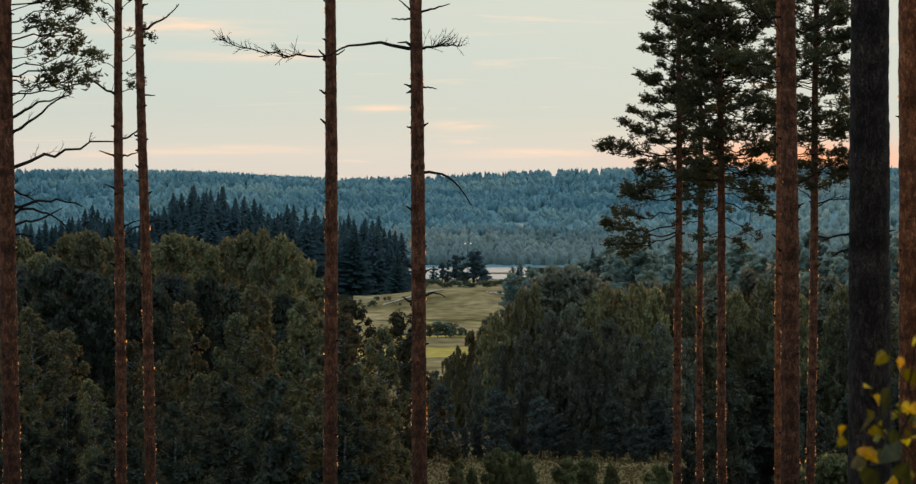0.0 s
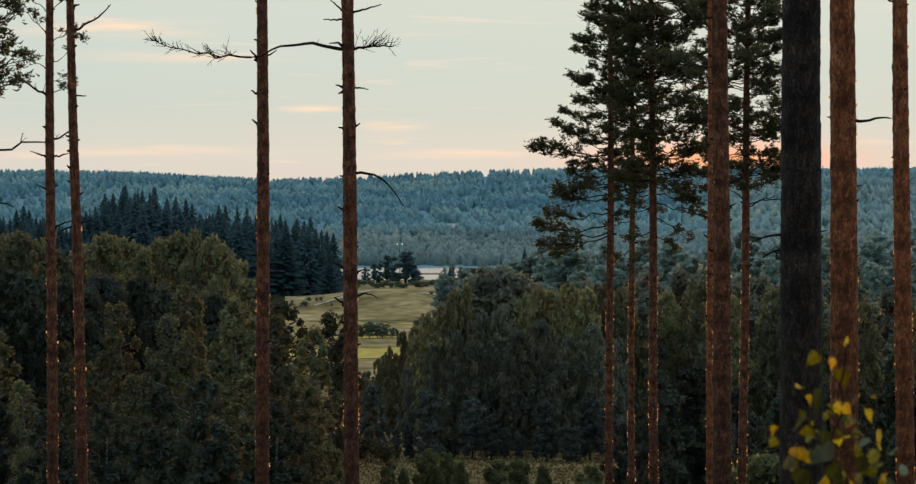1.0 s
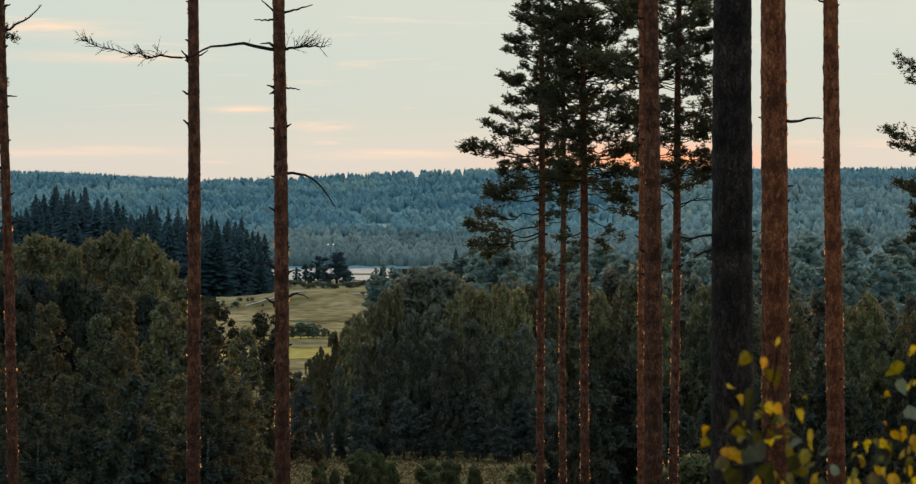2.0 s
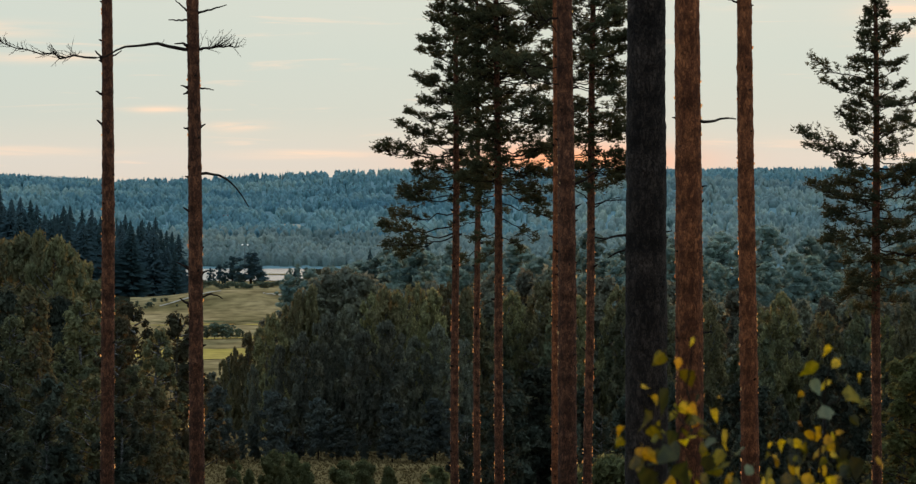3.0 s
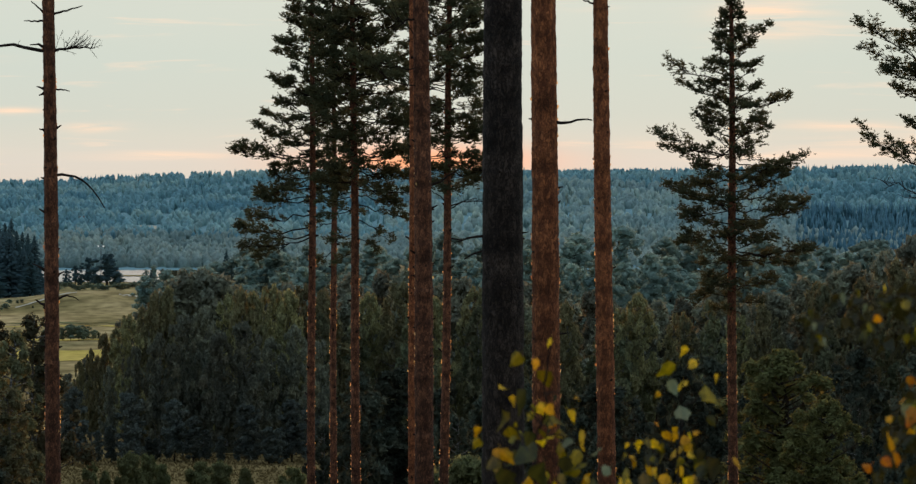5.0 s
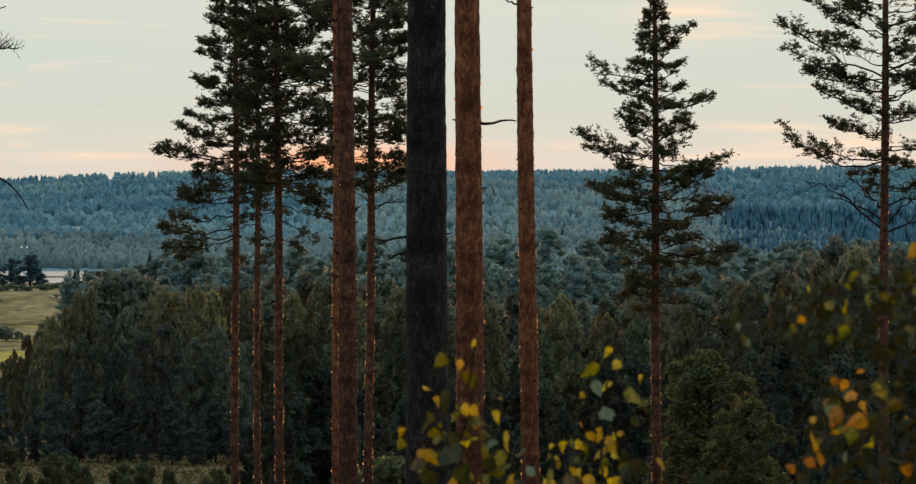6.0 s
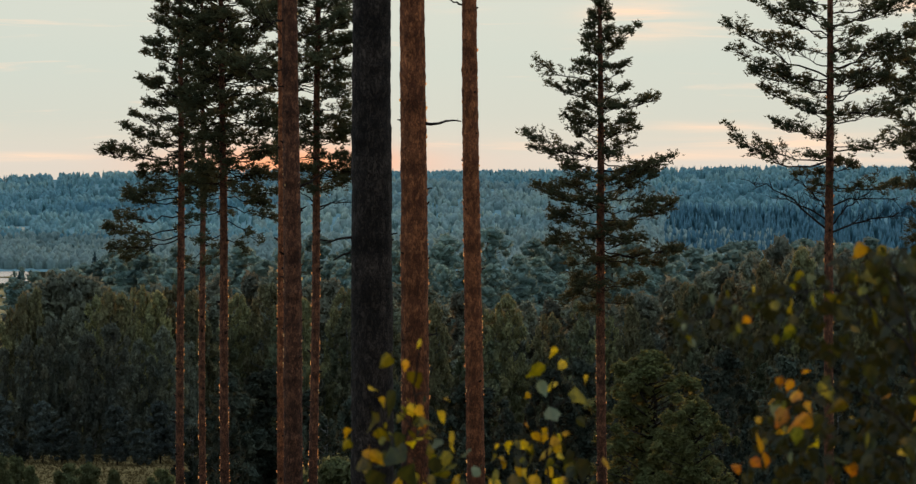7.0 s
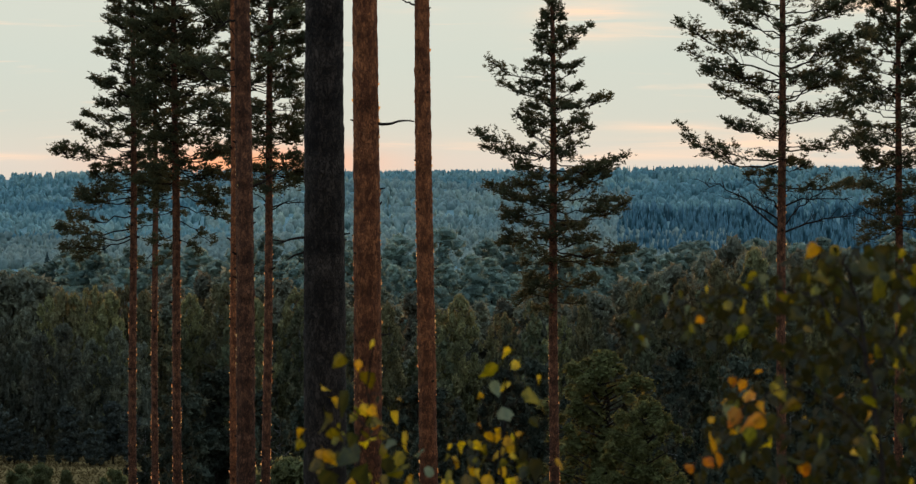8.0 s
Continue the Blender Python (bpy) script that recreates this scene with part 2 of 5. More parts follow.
    l.new(edge.outputs[0], bp.inputs["Height"])
    l.new(bp.outputs[0], b.inputs["Normal"])
    return m


BARK = bark_material("pine_bark", (0.032, 0.015, 0.011), (0.110, 0.047, 0.029), (0.335, 0.136, 0.070), 19, (1, 1, 0.48), 1.0, (0.38, 0.41, 0.45), 0.28)
# Brighter orange copy of the bark; warm sunlight on these trunks is in its colour.
BARK_SUNLIT = bark_material("sunlit_pine_bark", (0.062, 0.023, 0.013), (0.200, 0.068, 0.032), (0.52, 0.180, 0.072), 19, (1, 1, 0.45), 1.0, (0.37, 0.38, 0.42), 0.32)
BARK_OLD = bark_material("old_bark", (0.009, 0.007, 0.006), (0.028, 0.020, 0.017), (0.080, 0.058, 0.047), 20, (1, 1, 0.5), 1.0, (0.85, 0.82, 0.8), 0.2)
BARK_GREY = material("grey_bark", [(0.02, 0.016, 0.013), (0.06, 0.045, 0.036)], scale=14, stretch=(1, 1, 0.3), bump=0.5, fine=0.3)
FLAKE = material("bark_flake", [(0.44, 0.24, 0.12), (0.82, 0.56, 0.32)], scale=9, translucent=0.75, per_island=0.4)
DEAD = material("dead_wood", [(0.016, 0.012, 0.011), (0.045, 0.034, 0.028)], scale=20, fine=0.3, bump=0.3)
NEEDLE = material("pine_needle", [(0.052, 0.060, 0.038), (0.082, 0.085, 0.048), (0.122, 0.106, 0.053)], scale=1.3, translucent=0.45, per_island=0.16)
BIRCH_BARK = material("birch_bark", [(0.028, 0.025, 0.022), (0.126, 0.119, 0.108), (0.294, 0.280, 0.259)], scale=3, stretch=(1, 1, 3), fine=0.3)
BIRCH_LEAF = material("birch_foliage", [(0.087, 0.097, 0.058), (0.134, 0.136, 0.078), (0.197, 0.172, 0.094)], scale=0.22, translucent=0.3, per_island=0.14, per_object=0.4, leafy=2.6)
# Warmer copy of the birch foliage; gold light on the tops is in its colour.
GOLD_LEAF = material("gold_lit_birch_foliage", [(0.074, 0.077, 0.047), (0.121, 0.113, 0.063), (0.203, 0.160, 0.077)], scale=0.3, translucent=0.28, per_island=0.16, per_object=0.42, leafy=3.2, gaps=0.74)
DARK_LEAF = material("broadleaf_foliage", [(0.124, 0.134, 0.107), (0.179, 0.177, 0.126), (0.248, 0.224, 0.140)], scale=0.22, translucent=0.32, per_island=0.14, per_object=0.34, leafy=2.4)
# Leaf colour set darker and bluer to carry the shadows inside the wood.
ALDER_LEAF = material("shadow_toned_foliage", [(0.071, 0.084, 0.078), (0.100, 0.111, 0.095), (0.140, 0.138, 0.106)], scale=0.22, translucent=0.25, per_island=0.14, per_object=0.3, leafy=2.4)
# Darkened copy of the foliage above; the wood's deep shade is in its colour.
SHADE_LEAF = material("shade_painted_foliage", [(0.042, 0.052, 0.041), (0.064, 0.072, 0.052), (0.094, 0.094, 0.061)], scale=0.22, translucent=0.2, per_island=0.14, per_object=0.35, leafy=2.6)
LEFT_LEAF = material("grey_olive_foliage", [(0.110, 0.115, 0.065), (0.178, 0.167, 0.088), (0.270, 0.223, 0.102)], scale=0.25, translucent=0.26, per_island=0.14, per_object=0.32, leafy=3.2, gaps=0.72)
OLIVE_LEAF = material("olive_foliage", [(0.138, 0.135, 0.073), (0.229, 0.204, 0.106), (0.335, 0.271, 0.129)], scale=0.22, translucent=0.32, per_island=0.14, per_object=0.35, leafy=2.6)
WILLOW_LEAF = material("willow_foliage", [(0.100, 0.103, 0.042), (0.170, 0.160, 0.066)], scale=0.5, translucent=0.35, per_island=0.14, leafy=3.5)
SHRUB_LEAF = material("shrub_foliage", [(0.117, 0.124, 0.060), (0.202, 0.194, 0.088)], scale=0.4, translucent=0.35, per_island=0.14, per_object=0.2, leafy=2.4)
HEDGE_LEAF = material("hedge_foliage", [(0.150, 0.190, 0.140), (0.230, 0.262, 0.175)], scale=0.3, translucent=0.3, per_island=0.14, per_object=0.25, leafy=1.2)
# Haze over the hills is painted into this bluish floor colour.
HAZY_FLOOR = material("haze_tinted_floor", [(0.130, 0.225, 0.245), (0.200, 0.300, 0.310)], scale=0.02, coords="World")
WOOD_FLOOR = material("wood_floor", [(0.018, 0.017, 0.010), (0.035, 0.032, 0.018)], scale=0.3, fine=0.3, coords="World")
# Rough near meadow, its colour dimmed for the shade of the hillside.
ROUGH_SHADED_GRASS = material("rough_shaded_meadow", [(0.111, 0.078, 0.034), (0.174, 0.121, 0.053), (0.238, 0.166, 0.075)], scale=0.22, stretch=(0.5, 1, 1), fine=0.35, coords="World", detail=8)
TUSSOCK = material("tussock_grass", [(0.089, 0.065, 0.030), (0.136, 0.096, 0.044), (0.178, 0.128, 0.060)], scale=0.15, translucent=0.25, per_island=0.15, coords="World")
# Valley haze is painted into these bluish leaf and needle colours.
HAZY_LEAF = material("haze_tinted_foliage", [(0.161, 0.236, 0.215), (0.223, 0.289, 0.243), (0.312, 0.350, 0.260)], scale=0.12, translucent=0.38, per_island=0.10, per_object=0.3, leafy=1.3, gaps=0.75)
HAZY_SPRUCE = material("haze_tinted_spruce", [(0.050, 0.088, 0.096), (0.078, 0.125, 0.130)], scale=0.3, translucent=0.25, per_island=0.10, per_object=0.25)
# No air haze is drawn: its blue-grey veil sits in these four base colours.
HAZY_HILL = material("haze_blue_hill_woods", [(0.175, 0.330, 0.380), (0.270, 0.430, 0.455), (0.440, 0.560, 0.520)], scale=0.007, per_island=0.10, translucent=0.45, coords="World", leafy=0.45, gaps=0.85)
# Greyer copy of the hill woods: warm haze towards the sun put into the colour.
HAZY_HILL_GREY = material("haze_grey_hill_woods", [(0.250, 0.350, 0.360), (0.365, 0.460, 0.440), (0.520, 0.590, 0.510)], scale=0.007, per_island=0.10, translucent=0.45, coords="World", leafy=0.45, gaps=0.85)
HAZY_HILL_PALE = material("lakeside_woods", [(0.245, 0.330, 0.318), (0.340, 0.415, 0.385), (0.460, 0.505, 0.430)], scale=0.012, per_island=0.10, translucent=0.45, coords="World", leafy=0.5, gaps=0.85)
HAZY_HILL_DARK = material("haze_blue_hill_spruces", [(0.120, 0.240, 0.300), (0.175, 0.305, 0.355)], scale=0.006, per_island=0.12, translucent=0.4, coords="World", leafy=0.45, gaps=0.85)
GRASS = material("meadow", [(0.163, 0.129, 0.054), (0.298, 0.219, 0.099), (0.413, 0.302, 0.149)], scale=0.03, stretch=(1.0, 0.3, 1), fine=0.4, coords="World", detail=8)
HEDGE_GRASS = material("ditch_grass", [(0.10, 0.115, 0.05), (0.17, 0.17, 0.08)], scale=0.15, fine=0.3, coords="World")
GRASS_NEW = material("cut_meadow", [(0.437, 0.323, 0.081), (0.552, 0.399, 0.114)], scale=0.05, stretch=(1, 0.3, 1), fine=0.2, coords="World")
SAND = material("sand_track", [(0.383, 0.332, 0.246), (0.535, 0.472, 0.369)], scale=0.3, fine=0.2, coords="World")
WATER = material("lake_water", [(0.02, 0.03, 0.035), (0.03, 0.04, 0.045)], scale=0.02, rough=0.22, coords="World", bump=0.3)
LEAF_YELLOW = material("leaf_yellow", [(0.160, 0.110, 0.008), (0.440, 0.270, 0.016), (0.640, 0.410, 0.040)], scale=3.2, translucent=0.52, rough=0.4, per_object=0.28, fine=0.2)
LEAF_ORANGE = material("leaf_orange", [(0.220, 0.070, 0.010), (0.500, 0.200, 0.018), (0.620, 0.300, 0.030)], scale=3.2, translucent=0.52, rough=0.4, per_object=0.25, fine=0.2)
LEAF_OLIVE = material("leaf_olive", [(0.050, 0.045, 0.008), (0.120, 0.098, 0.014), (0.235, 0.175, 0.022)], scale=3.2, translucent=0.48, rough=0.4, per_object=0.35, fine=0.2)
LEAF_GREEN = material("leaf_green", [(0.019, 0.021, 0.006), (0.034, 0.034, 0.010), (0.064, 0.055, 0.013)], scale=2.2, translucent=0.34, rough=0.3, per_object=0.35, fine=0.15)
LEAF_PALE = material("leaf_pale", [(0.106, 0.131, 0.072), (0.188, 0.200, 0.111)], scale=2.2, translucent=0.3, rough=0.3, per_object=0.3, fine=0.15)
PLASTER = material("house_plaster", [(0.378, 0.319, 0.277), (0.450, 0.404, 0.359)], scale=0.4, fine=0.1)
ROOF = material("house_roof", [(0.16, 0.14, 0.14), (0.22, 0.19, 0.18)], scale=0.6, fine=0.2)
PANE = material("dark_glass", [(0.02, 0.025, 0.03), (0.03, 0.035, 0.04)], scale=1, rough=0.1)
STEEL = material("galvanised_steel", [(0.10, 0.11, 0.12), (0.17, 0.18, 0.19)], scale=2, rough=0.5, metal=0.6, fine=0.1)
LAMP_GLASS = material("lamp_glass", [(0.8, 0.8, 0.75), (0.85, 0.85, 0.8)], emit=((1.0, 0.95, 0.85), 0.6))


# ---- helpers for building ----
def mesh_of(name, verts, faces, mat, smooth=False):
    me = bpy.data.meshes.new(name)
    verts = np.asarray(verts, dtype=np.float32).reshape(-1, 3)
    if isinstance(faces, np.ndarray):
        k = faces.shape[1]
        me.vertices.add(len(verts))
        me.vertices.foreach_set("co", verts.ravel())
        me.loops.add(faces.size)
        me.loops.foreach_set("vertex_index", faces.astype(np.int32).ravel())
        me.polygons.add(len(faces))
        me.polygons.foreach_set("loop_start", np.arange(0, faces.size, k, dtype=np.int32))
        me.update(calc_edges=True)
    else:
        me.from_pydata(verts.tolist(), [], faces)
    me.materials.append(mat)
    if smooth:
        me.polygons.foreach_set("use_smooth", np.ones(len(me.polygons), dtype=bool))
    me.update()
    return me


def part(name, me, parent, label=""):
    ob = new(name, me)
    ob.parent = parent
    return tagged(ob, label) if label else ob


def thing(name, at, label, category, group="", kind=""):
    ob = new(name)
    ob.empty_display_size = 0.3
    ob.location = at
    return tagged(ob, label, category, group, kind)


def bearing(u):
    """Unit ways ahead and to the right, level, at bearing u."""
    a = (u - U_MID) / GRID
    return np.array([math.sin(a), math.cos(a), 0.0]), np.array([math.cos(a), -math.sin(a), 0.0])


def spot(u, v, dist):
    """The place at bearing u, elevation v and level distance dist."""
    w, _ = bearing(u)
    return w * dist + np.array([0, 0, EYE + (V_LEVEL - v) / GRID * dist])


def smooth(x, a, b):
    t = min(1.0, max(0.0, (x - a) / (b - a)))
    return t * t * (3 - 2 * t)


VALLEY = -38.4
RIDGE_U, RIDGE_V = (-600, 0, 350, 620, 1100, 1400, 1560, 1700, 1850, 1990, 2100, 2500, 3100), (292, 294, 289, 296, 290, 282, 278, 277, 279, 282, 283, 279, 284)


def ground(x, y):
    """Height of the ground: the hillside falls to a flat valley, which rises again to a wooded ridge."""
    d = math.hypot(x, y)
    u = U_MID + GRID * math.atan2(x, y)
    fall = -0.075 * max(0.0, d - 4) if y > 0 else -0.02 * max(0.0, d - 4)
    z = VALLEY + (math.log1p(math.exp((fall - VALLEY) / 3.0)) * 3.0 if fall - VALLEY < 40 else fall - VALLEY)
    inside = abs(u - U_MID) < 4000
    if inside:
        z += 9 * smooth(u, 640, 330) * smooth(d, 300, 520) * smooth(d, 2100, 1800)
        z += (0.8 + 3.0 * smooth(u, 620, 760)) * math.exp(-((d - 1700) / 90) ** 2) * smooth(u, 1000, 800)
        z += 0.12 * math.sin(d / 53 + u / 60) * smooth(d, 1050, 1150) * smooth(d, 1900, 1800)
    crest = 1.6 + (V_LEVEL - np.interp(u, RIDGE_U, RIDGE_V)) / GRID * 4100 - 6.5
    z += (crest - VALLEY) * smooth(d, 2350, 4250) + 3.0 * math.sin(u / 170 + d / 300) * smooth(d, 2600, 3100)
    return z - 40 * smooth(d, 4250, 4900)


def tube(points, radii, sides=6, cap=True, flutes=None):
    """Vertices and quads of a round tube along points."""
    pts = np.asarray(points, float)
    v, f = [], []
    for i, p in enumerate(pts):
        t = pts[min(i + 1, len(pts) - 1)] - pts[max(i - 1, 0)]
        t = t / (np.linalg.norm(t) + 1e-9)
        ref = np.array([0, 0, 1.0]) if abs(t[2]) < 0.9 else np.array([1.0, 0, 0])
        a = np.cross(t, ref); a /= np.linalg.norm(a)
        b = np.cross(t, a)
        for k in range(sides):
            q = 2 * math.pi * k / sides
            r = radii[i] * (flutes(q, i) if flutes else 1.0)
            v.append(p + r * (math.cos(q) * a + math.sin(q) * b))
    for i in range(len(pts) - 1):
        for k in range(sides):
            k2 = (k + 1) % sides
            f.append((i * sides + k, i * sides + k2, (i + 1) * sides + k2, (i + 1) * sides + k))
    return v, f


def join(pieces):
    """One list of vertices and faces out of several."""
    V, F = [], []
    for v, f in pieces:
        o = len(V)
        V.extend(v)
        F.extend([tuple(i + o for i in q) for q in f])
    return V, F


def rand_dirs(rng, n):
    d = rng.normal(size=(n, 3))
    return d / np.linalg.norm(d, axis=1, keepdims=True)


def leaf_cards(rng, centres, size, outward):
    """A small pointed leaf spray at every centre, facing roughly outward from its bough."""
    n = len(centres)
    nrm = rand_dirs(rng, n) * 0.55 + outward + np.array([0, 0, 0.15])
    nrm /= np.linalg.norm(nrm, axis=1, keepdims=True)
    t = np.cross(nrm, rand_dirs(rng, n)); t /= np.linalg.norm(t, axis=1, keepdims=True) + 1e-9
    b = np.cross(nrm, t)
    s = (size * rng.uniform(0.55, 1.35, n))[:, None]
    c = np.asarray(centres)
    tri = np.stack([c - t * s * 0.55 - b * s * 0.25, c + t * s * 0.1 + b * s * 0.6, c + t * s * 0.6 - b * s * 0.3], 1)
    return tri.reshape(-1, 3), np.arange(3 * n).reshape(n, 3)


def clump_ball(level):
    """Directions and triangles of a small ball, the base of every clump of leaves."""
    bm = bmesh.new()
    bmesh.ops.create_icosphere(bm, subdivisions=level, radius=1.0)
    v = np.array([p.co[:] for p in bm.verts])
    f = np.array([[p.index for p in q.verts] for q in bm.faces])
    bm.free()
    return v, f


BALL_V, BALL_F = clump_ball(2)
BUD_V, BUD_F = clump_ball(1)


def clump_verts(rng, centre, r, aspect, ball):
    """One uneven clump: a ball with lobes of two sizes and a ragged surface."""
    a, b = rng.normal(size=3) * 2.0, rng.normal(size=3) * 4.0
    k = 1 + 0.20 * np.sin(ball @ a + rng.uniform(0, 6)) + 0.14 * np.sin(ball @ b + rng.uniform(0, 6)) + rng.uniform(-0.15, 0.15, len(ball))
    return centre + ball * (r * k)[:, None] * aspect


def clump_sprays(rng, centre, r, aspect, ragged=0.31, coarse=False):
    """The same clump as leafy sprays: every face loose, enlarged, tilted and moved in or out."""
    v = clump_verts(rng, centre, r, aspect, BUD_V if coarse else BALL_V)[BUD_F if coarse else BALL_F]
    mid = v.mean(axis=1, keepdims=True)
    n = len(v)
    out = (mid - centre) / (np.linalg.norm(mid - centre, axis=2, keepdims=True) + 1e-9)
    tilt = rng.normal(size=(n, 3, 1)) * ragged * r
    shape = rng.uniform(0.75, 1.75, (n, 3, 1))
    return (mid + (v - mid) * shape + out * tilt + out * rng.uniform(-0.22, 0.12, (n, 1, 1)) * r).reshape(-1, 3)


# ---- the land ----
def make_ground():
    radii = np.concatenate([np.linspace(0, 60, 13), np.linspace(70, 700, 40), np.linspace(730, 2450, 70), np.linspace(2500, 4950, 40)])
    fine = np.radians(np.linspace(-12, 12, 97))
    rest = np.radians(np.linspace(12, 348, 60))[1:-1]
    angles = np.concatenate([fine, rest])
    n, v, f = len(angles), [], []
    for r in radii:
        for a in angles:
            x, y = r * math.sin(a), r * math.cos(a)
            v.append((x, y, ground(x, y)))
    for i in range(len(radii) - 1):
        for k in range(n):
            k2 = (k + 1) % n
            f.append((i * n + k, i * n + k2, (i + 1) * n + k2, (i + 1) * n + k))
    me = mesh_of("ground", v, f, GRASS, True)
    me.materials.append(HAZY_FLOOR)
    me.materials.append(ROUGH_SHADED_GRASS)
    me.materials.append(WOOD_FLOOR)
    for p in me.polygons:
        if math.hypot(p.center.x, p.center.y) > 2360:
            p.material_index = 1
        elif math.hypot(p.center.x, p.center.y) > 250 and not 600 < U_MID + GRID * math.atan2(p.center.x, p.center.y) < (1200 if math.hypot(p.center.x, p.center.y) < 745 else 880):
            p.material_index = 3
        elif math.hypot(p.center.x, p.center.y) < 1000:
            p.material_index = 2
    ob = new("ground", me)
    tagged(ob, "dry grassy hillside falling to a tan valley meadow", "ground", kind="structure")


def sheet(name, u0, u1, d_near, d_far, mat, lift, label, category, wave=0.0, steps=24, flat=None):
    """A thin strip of land or water that lies on the ground between two distances."""
    v, f = [], []
    for i in range(steps + 1):
        u = u0 + (u1 - u0) * i / steps
        w, _ = bearing(u)
        for d in (d_near + wave * math.sin(i * 0.9), (d_near + d_far) / 2 + wave * math.sin(i * 0.7 + 1), d_far + wave * math.sin(i * 0.6 + 2)):
            p = w * d
            v.append((p[0], p[1], (ground(p[0], p[1]) if flat is None else flat) + lift))
    for i in range(steps):
        for k in range(2):
            a = i * 3 + k
            f.append((a, a + 3, a + 4, a + 1))
    return tagged(new(name, mesh_of(name, v, f, mat, True)), label, category, kind="structure")


make_ground()
sheet("water", 690, 906, 2060, 2345, WATER, 0.25, "still lake reflecting the pale evening sky", "lake", wave=5)
sheet("spit", 818, 880, 2182, 2205, GRASS, 0.45, "low grassy spit reaching into the lake", "shore", wave=2)
sheet("meadow_strip", 560, 860, 1145, 1225, GRASS_NEW, 0.12, "bright yellow-green strip of cut meadow", "meadow", wave=4)
sheet("field_margin", 560, 900, 1300, 1312, GRASS_NEW, 0.10, "pale grassy margin across the valley meadow", "meadow", wave=3)
def ribbon(name, way, half, mat, lift, label, category):
    """A narrow track that follows bearings and distances over the ground."""
    us, ds = [w[0] for w in way], [w[1] for w in way]
    v, f, n = [], [], 40
    for i in range(n + 1):
        u = us[0] + (us[-1] - us[0]) * i / n
        d = float(np.interp(u, us, ds))
        w, _ = bearing(u)
        for k in (-1, 0, 1):
            p = w * (d + k * half * (1 + 0.25 * math.sin(i * 0.8)))
            v.append((p[0], p[1], ground(p[0], p[1]) + lift))
    for i in range(n):
        for k in range(2):
            a = i * 3 + k
            f.append((a, a + 3, a + 4, a + 1))
    return tagged(new(name, mesh_of(name, v, f, mat, True)), label, category, kind="structure")


ribbon("sand_track", ((655, 1620), (685, 1648), (715, 1668), (740, 1682), (760, 1690)), 4, SAND, 0.25, "pale sandy track climbing over the meadow's crest", "track")
sheet("field_margin", 600, 880, 1425, 1432, GRASS_NEW, 0.10, "pale grassy margin across the valley meadow", "meadow", wave=5)
sheet("ditch_grass", 600, 900, 1455, 1462, HEDGE_GRASS, 0.12, "dark green line of tall grass along a ditch", "meadow", wave=5)
sheet("hill_clearing", 866, 896, 3010, 3075, SAND, 0.4, "small pale meadow on the wooded slope", "meadow", wave=2)
sheet("sand_patch", 832, 868, 1672, 1679, SAND, 0.15, "bare sandy patch beside the meadow", "track", wave=4)


